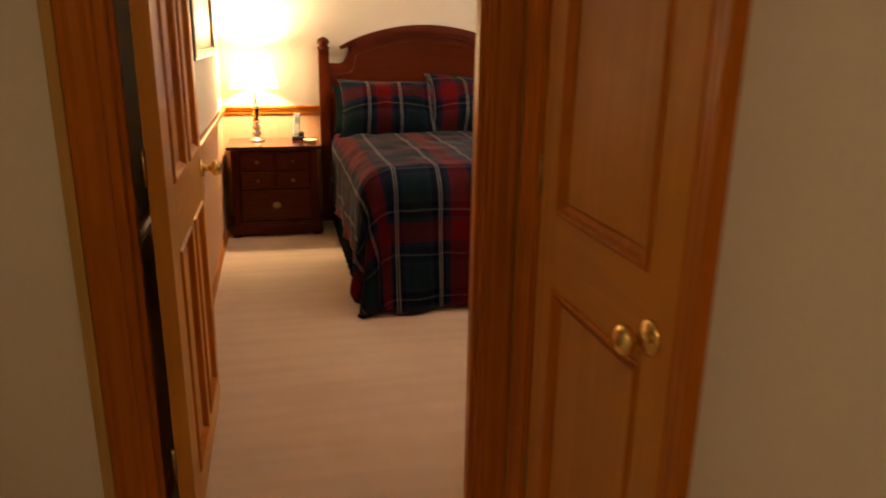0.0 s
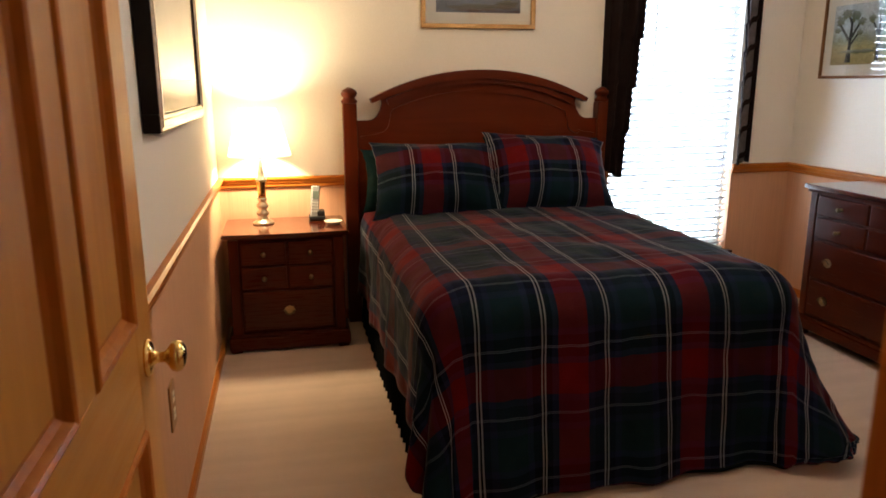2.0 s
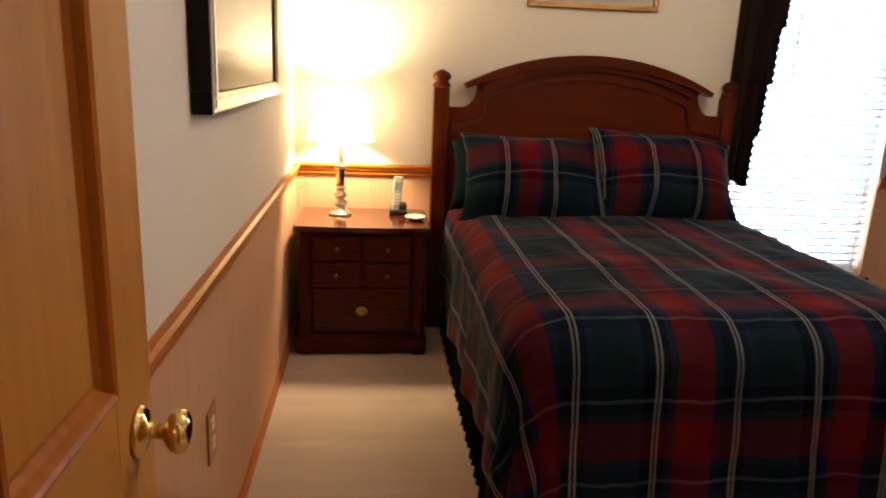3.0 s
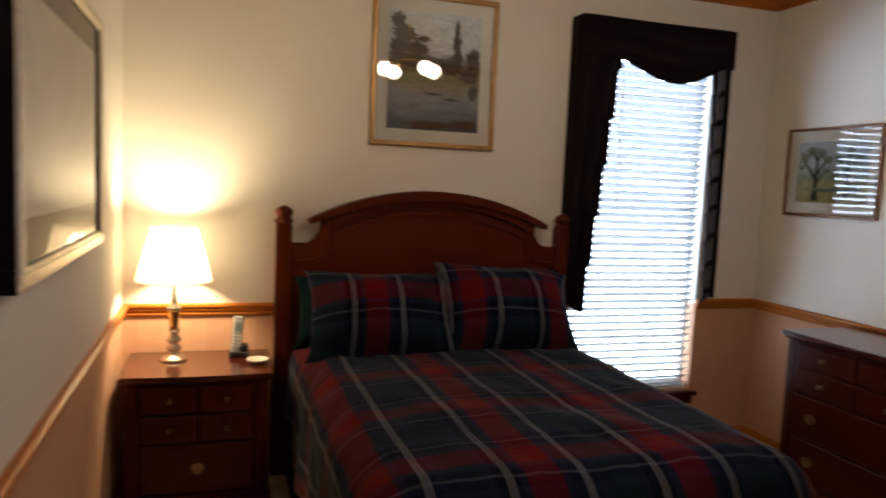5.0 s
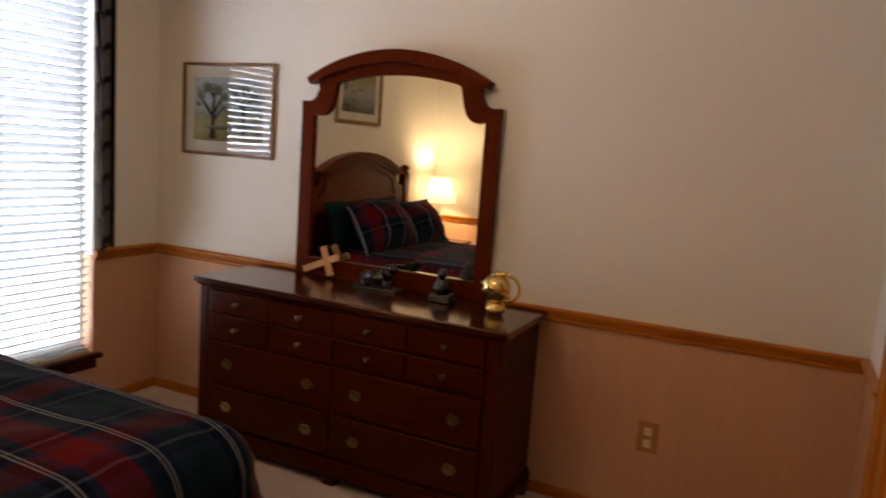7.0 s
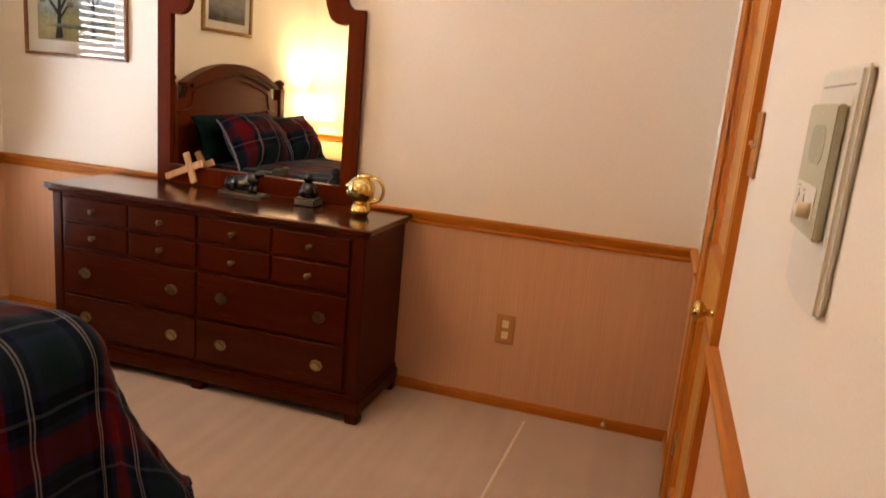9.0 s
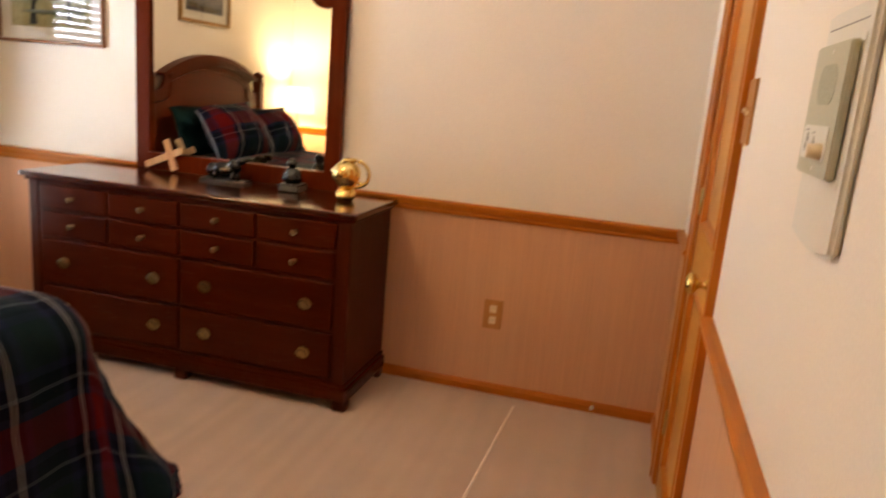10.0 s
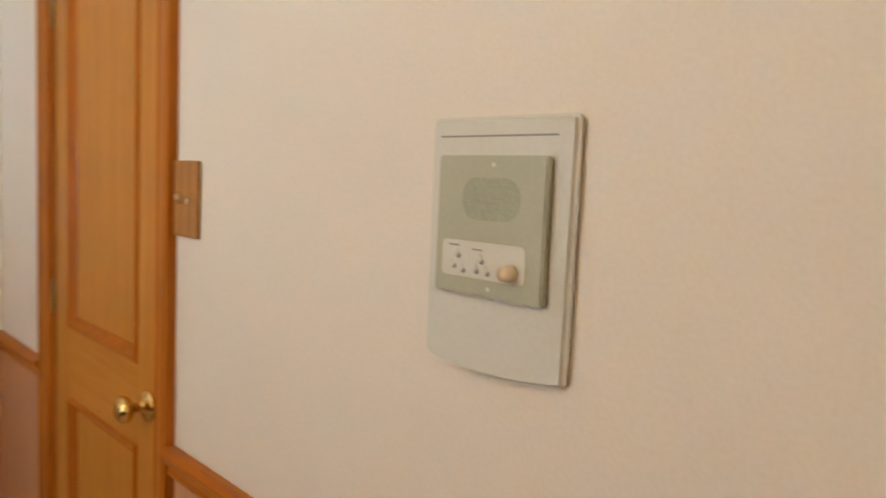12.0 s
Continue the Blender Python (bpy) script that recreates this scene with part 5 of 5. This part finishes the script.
# ---- wall plates and intercom ----
def wall_plate(name, label, center, out, w, h, mats, sockets):
    c, o = Vector(center), Vector(out)
    al = Vector((0, 0, 1)).cross(o)
    m = Matrix((al.to_4d(), o.to_4d(), (0, 0, 1, 0), (0, 0, 0, 1))).transposed()
    for k in range(3):
        m[3][k] = 0
    m.col[3] = (*c, 1)
    p = thing(name, center, label, "wall plate", "oak wall plates")
    part("cover_plate", moved_box(m, -w / 2, w / 2, 0.0005, 0.007, -h / 2, h / 2, bevel=0.003), mats, p)
    for u, v, su, sv, d, mt, nm in sockets:
        part(nm, moved_box(m, u - su / 2, u + su / 2, 0.005, 0.005 + d, v - sv / 2, v + sv / 2, bevel=0.002), mt, p)
    return p


OUT = [(0, 0.026, 0.030, 0.034, 0.0045, ivory, "socket"), (0, -0.026, 0.030, 0.034, 0.0045, ivory, "socket"), (-0.006, 0.028, 0.003, 0.010, 0.0052, label_ink, "slot"), (0.006, 0.028, 0.003, 0.010, 0.0052, label_ink, "slot"),
       (-0.006, -0.024, 0.003, 0.010, 0.0052, label_ink, "slot"), (0.006, -0.024, 0.003, 0.010, 0.0052, label_ink, "slot")]
wall_plate("wall_outlet", "oak cover plate with ivory double socket", (W, 0.755, 0.374), (-1, 0, 0), 0.086, 0.134, plate_wood, OUT)
wall_plate("wall_outlet", "oak cover plate with ivory double socket", (0, 1.585, 0.440), (1, 0, 0), 0.086, 0.142, plate_wood, OUT)
wall_plate("light_switch", "oak double switch plate beside the closet door", (2.281, 0, 1.348), (0, 1, 0), 0.100, 0.142, plate_wood,
           [(-0.023, 0, 0.011, 0.024, 0.004, plate_wood, "switch_surround"), (0.023, 0, 0.011, 0.024, 0.004, plate_wood, "switch_surround"),
            (-0.023, 0.003, 0.006, 0.010, 0.012, ivory, "toggle"), (0.023, -0.003, 0.006, 0.010, 0.012, ivory, "toggle")])

ic = thing("intercom", (1.5065, 0, 1.332), "off white wall intercom with sage speaker panel", "intercom")


def rounded(u0, u1, v0, v1, r, n=5):
    return arc(u1 - r, v0 + r, r, -90, 0, n) + arc(u1 - r, v1 - r, r, 0, 90, n) + arc(u0 + r, v1 - r, r, 90, 180, n) + arc(u0 + r, v0 + r, r, 180, 270, n)


SOUTH = Matrix(((-1, 0, 0, 1.5065), (0, 0, 1, 0), (0, 1, 0, 1.332), (0, 0, 0, 1)))


def set_off(bm, offset, segments=2):
    bmesh.ops.bevel(bm, geom=[e for e in bm.edges if len(e.link_faces) == 2 and e.calc_face_angle() > 1.2], offset=offset, segments=segments, affect="EDGES")
    return bm


chin = arc(-0.0052, 0.36, 0.5065, -101.7, -78.3, 14)
case_line = chin + arc(0.0905, 0.133, 0.008, 0, 90, 5) + arc(-0.1010, 0.133, 0.008, 90, 180, 5)
part("housing", set_off(slab(bmesh.new(), case_line, SOUTH @ Matrix.Translation((0, 0, 0.0005)), 0.0125), 0.005, 3), white_plastic, ic, "off white moulded housing")
part("top_groove", moved_box(SOUTH, -0.093, 0.075, 0.1185, 0.1205, 0.0120, 0.0134, bevel=0.0), label_ink, ic)
part("panel_shoulder", set_off(slab(bmesh.new(), rounded(-0.088, 0.080, -0.064, 0.106, 0.008), SOUTH @ Matrix.Translation((0, 0, 0.0122)), 0.0014), 0.0012, 2), white_plastic, ic)
part("speaker_panel", set_off(slab(bmesh.new(), rounded(-0.0825, 0.0730, -0.055, 0.098, 0.005), SOUTH @ Matrix.Translation((0, 0, 0.0150)), 0.0100), 0.002), sage_plastic, ic, "sage green grey speaker panel")
part("speaker_grille", slab(bmesh.new(), rounded(-0.0425, 0.0395, 0.028, 0.074, 0.020), SOUTH @ Matrix.Translation((0, 0, 0.0248)), 0.0008), grille_plastic, ic)
part("control_plate", slab(bmesh.new(), rounded(-0.0695, 0.0505, -0.036, 0.004, 0.006), SOUTH @ Matrix.Translation((0, 0, 0.0248)), 0.0014), white_plastic, ic)
for u, v in ((-0.053, -0.021), (-0.039, -0.025), (-0.047, -0.009), (-0.019, -0.024), (-0.012, -0.013), (-0.003, -0.025)):
    part("control_button", lathe(bmesh.new(), [(0.0048, 0.0260), (0.0048, 0.0272), (0.0036, 0.0278)], (0, 0, 0), 14, SOUTH @ Matrix.Translation((u, v, 0))), white_plastic, ic, "", True)
    part("control_mark", slab(bmesh.new(), arc(u + 0.0035, v - 0.0040, 0.0032, 0, 330, 10), SOUTH @ Matrix.Translation((0, 0, 0.0261)), 0.0006), label_ink, ic)
for u0, u1, v in ((-0.059, -0.043, -0.0015), (-0.023, -0.009, -0.0045)):
    part("print_bar", moved_box(SOUTH, u0, u1, v - 0.0008, v + 0.0008, 0.0260, 0.0266, bevel=0.0), label_ink, ic)
part("volume_knob", lathe(bmesh.new(), [(0.0095, 0.026), (0.0095, 0.030), (0.0080, 0.040), (0.002, 0.041)], (0, 0, 0), 18, SOUTH @ Matrix.Translation((0.0335, -0.0245, 0))), ivory, ic, "off white volume knob", True)
for v in (-0.046, 0.088):
    part("screw", slab(bmesh.new(), arc(0.001, v, 0.0025, 0, 330, 8), SOUTH @ Matrix.Translation((0, 0, 0.0249)), 0.0006), white_plastic, ic)

ds = thing("door_stop", (W - 0.014, 0.27, 0.045), "white spring door stop on the baseboard", "door stop")
part("spring", lathe(bmesh.new(), [(0.009, 0), (0.006, 0.006), (0.006, 0.045)], (0, 0, 0), 12, Matrix.Translation((W - 0.013, 0.27, 0.045)) @ Matrix.Rotation(radians(-90), 4, "Y")), brass, ds, "", True)
part("tip", lathe(bmesh.new(), [(0.008, 0.044), (0.009, 0.052), (0.006, 0.058)], (0, 0, 0), 12, Matrix.Translation((W - 0.013, 0.27, 0.045)) @ Matrix.Rotation(radians(-90), 4, "Y")), white_plastic, ds, "", True)

# ---- ceiling light and added hall fill ----
CL = (1.81, 1.81)
cl = thing("ceiling_light", (CL[0], CL[1], H), "lit brass ceiling light with four frosted globes", "ceiling light")
part("canopy", lathe(bmesh.new(), [(0.07, H - 0.001), (0.068, H - 0.02), (0.03, H - 0.05), (0.014, H - 0.06), (0.014, 2.46), (0.035, 2.45), (0.035, 2.42), (0.01, 2.40)], (*CL, 0), 28), brass, cl, "", True)
for dx, dy in ((0.080, 0.170), (0.185, 0.030), (-0.080, -0.170), (-0.185, -0.030)):
    m = Matrix.Translation((*CL, 2.44)) @ Vector((dx, dy, -0.06)).to_track_quat("Z", "X").to_matrix().to_4x4()
    part("arm", lathe(bmesh.new(), [(0.008, 0.02), (0.008, math.hypot(dx, dy, 0.06))], (0, 0, 0), 10, m), brass, cl, "", True)
    bm = blob(bmesh.new(), (CL[0] + dx, CL[1] + dy, 2.34), (0.056, 0.056, 0.056))
    part("globe", bm, globe_glow, cl, "lit frosted glass globe", True)
# Unseen dome added down the hall so its walls and doors are lit
hl = thing("hall_fill_light", (0.05, -2.4, 2.44), "added unseen fill light in the hall", "ceiling light")
part("dome", lathe(bmesh.new(), [(0.14, 2.439), (0.135, 2.41), (0.11, 2.38), (0.06, 2.36), (0.01, 2.355)], (0.05, -2.4, 0), 28), hall_fill_glow, hl, "", True)
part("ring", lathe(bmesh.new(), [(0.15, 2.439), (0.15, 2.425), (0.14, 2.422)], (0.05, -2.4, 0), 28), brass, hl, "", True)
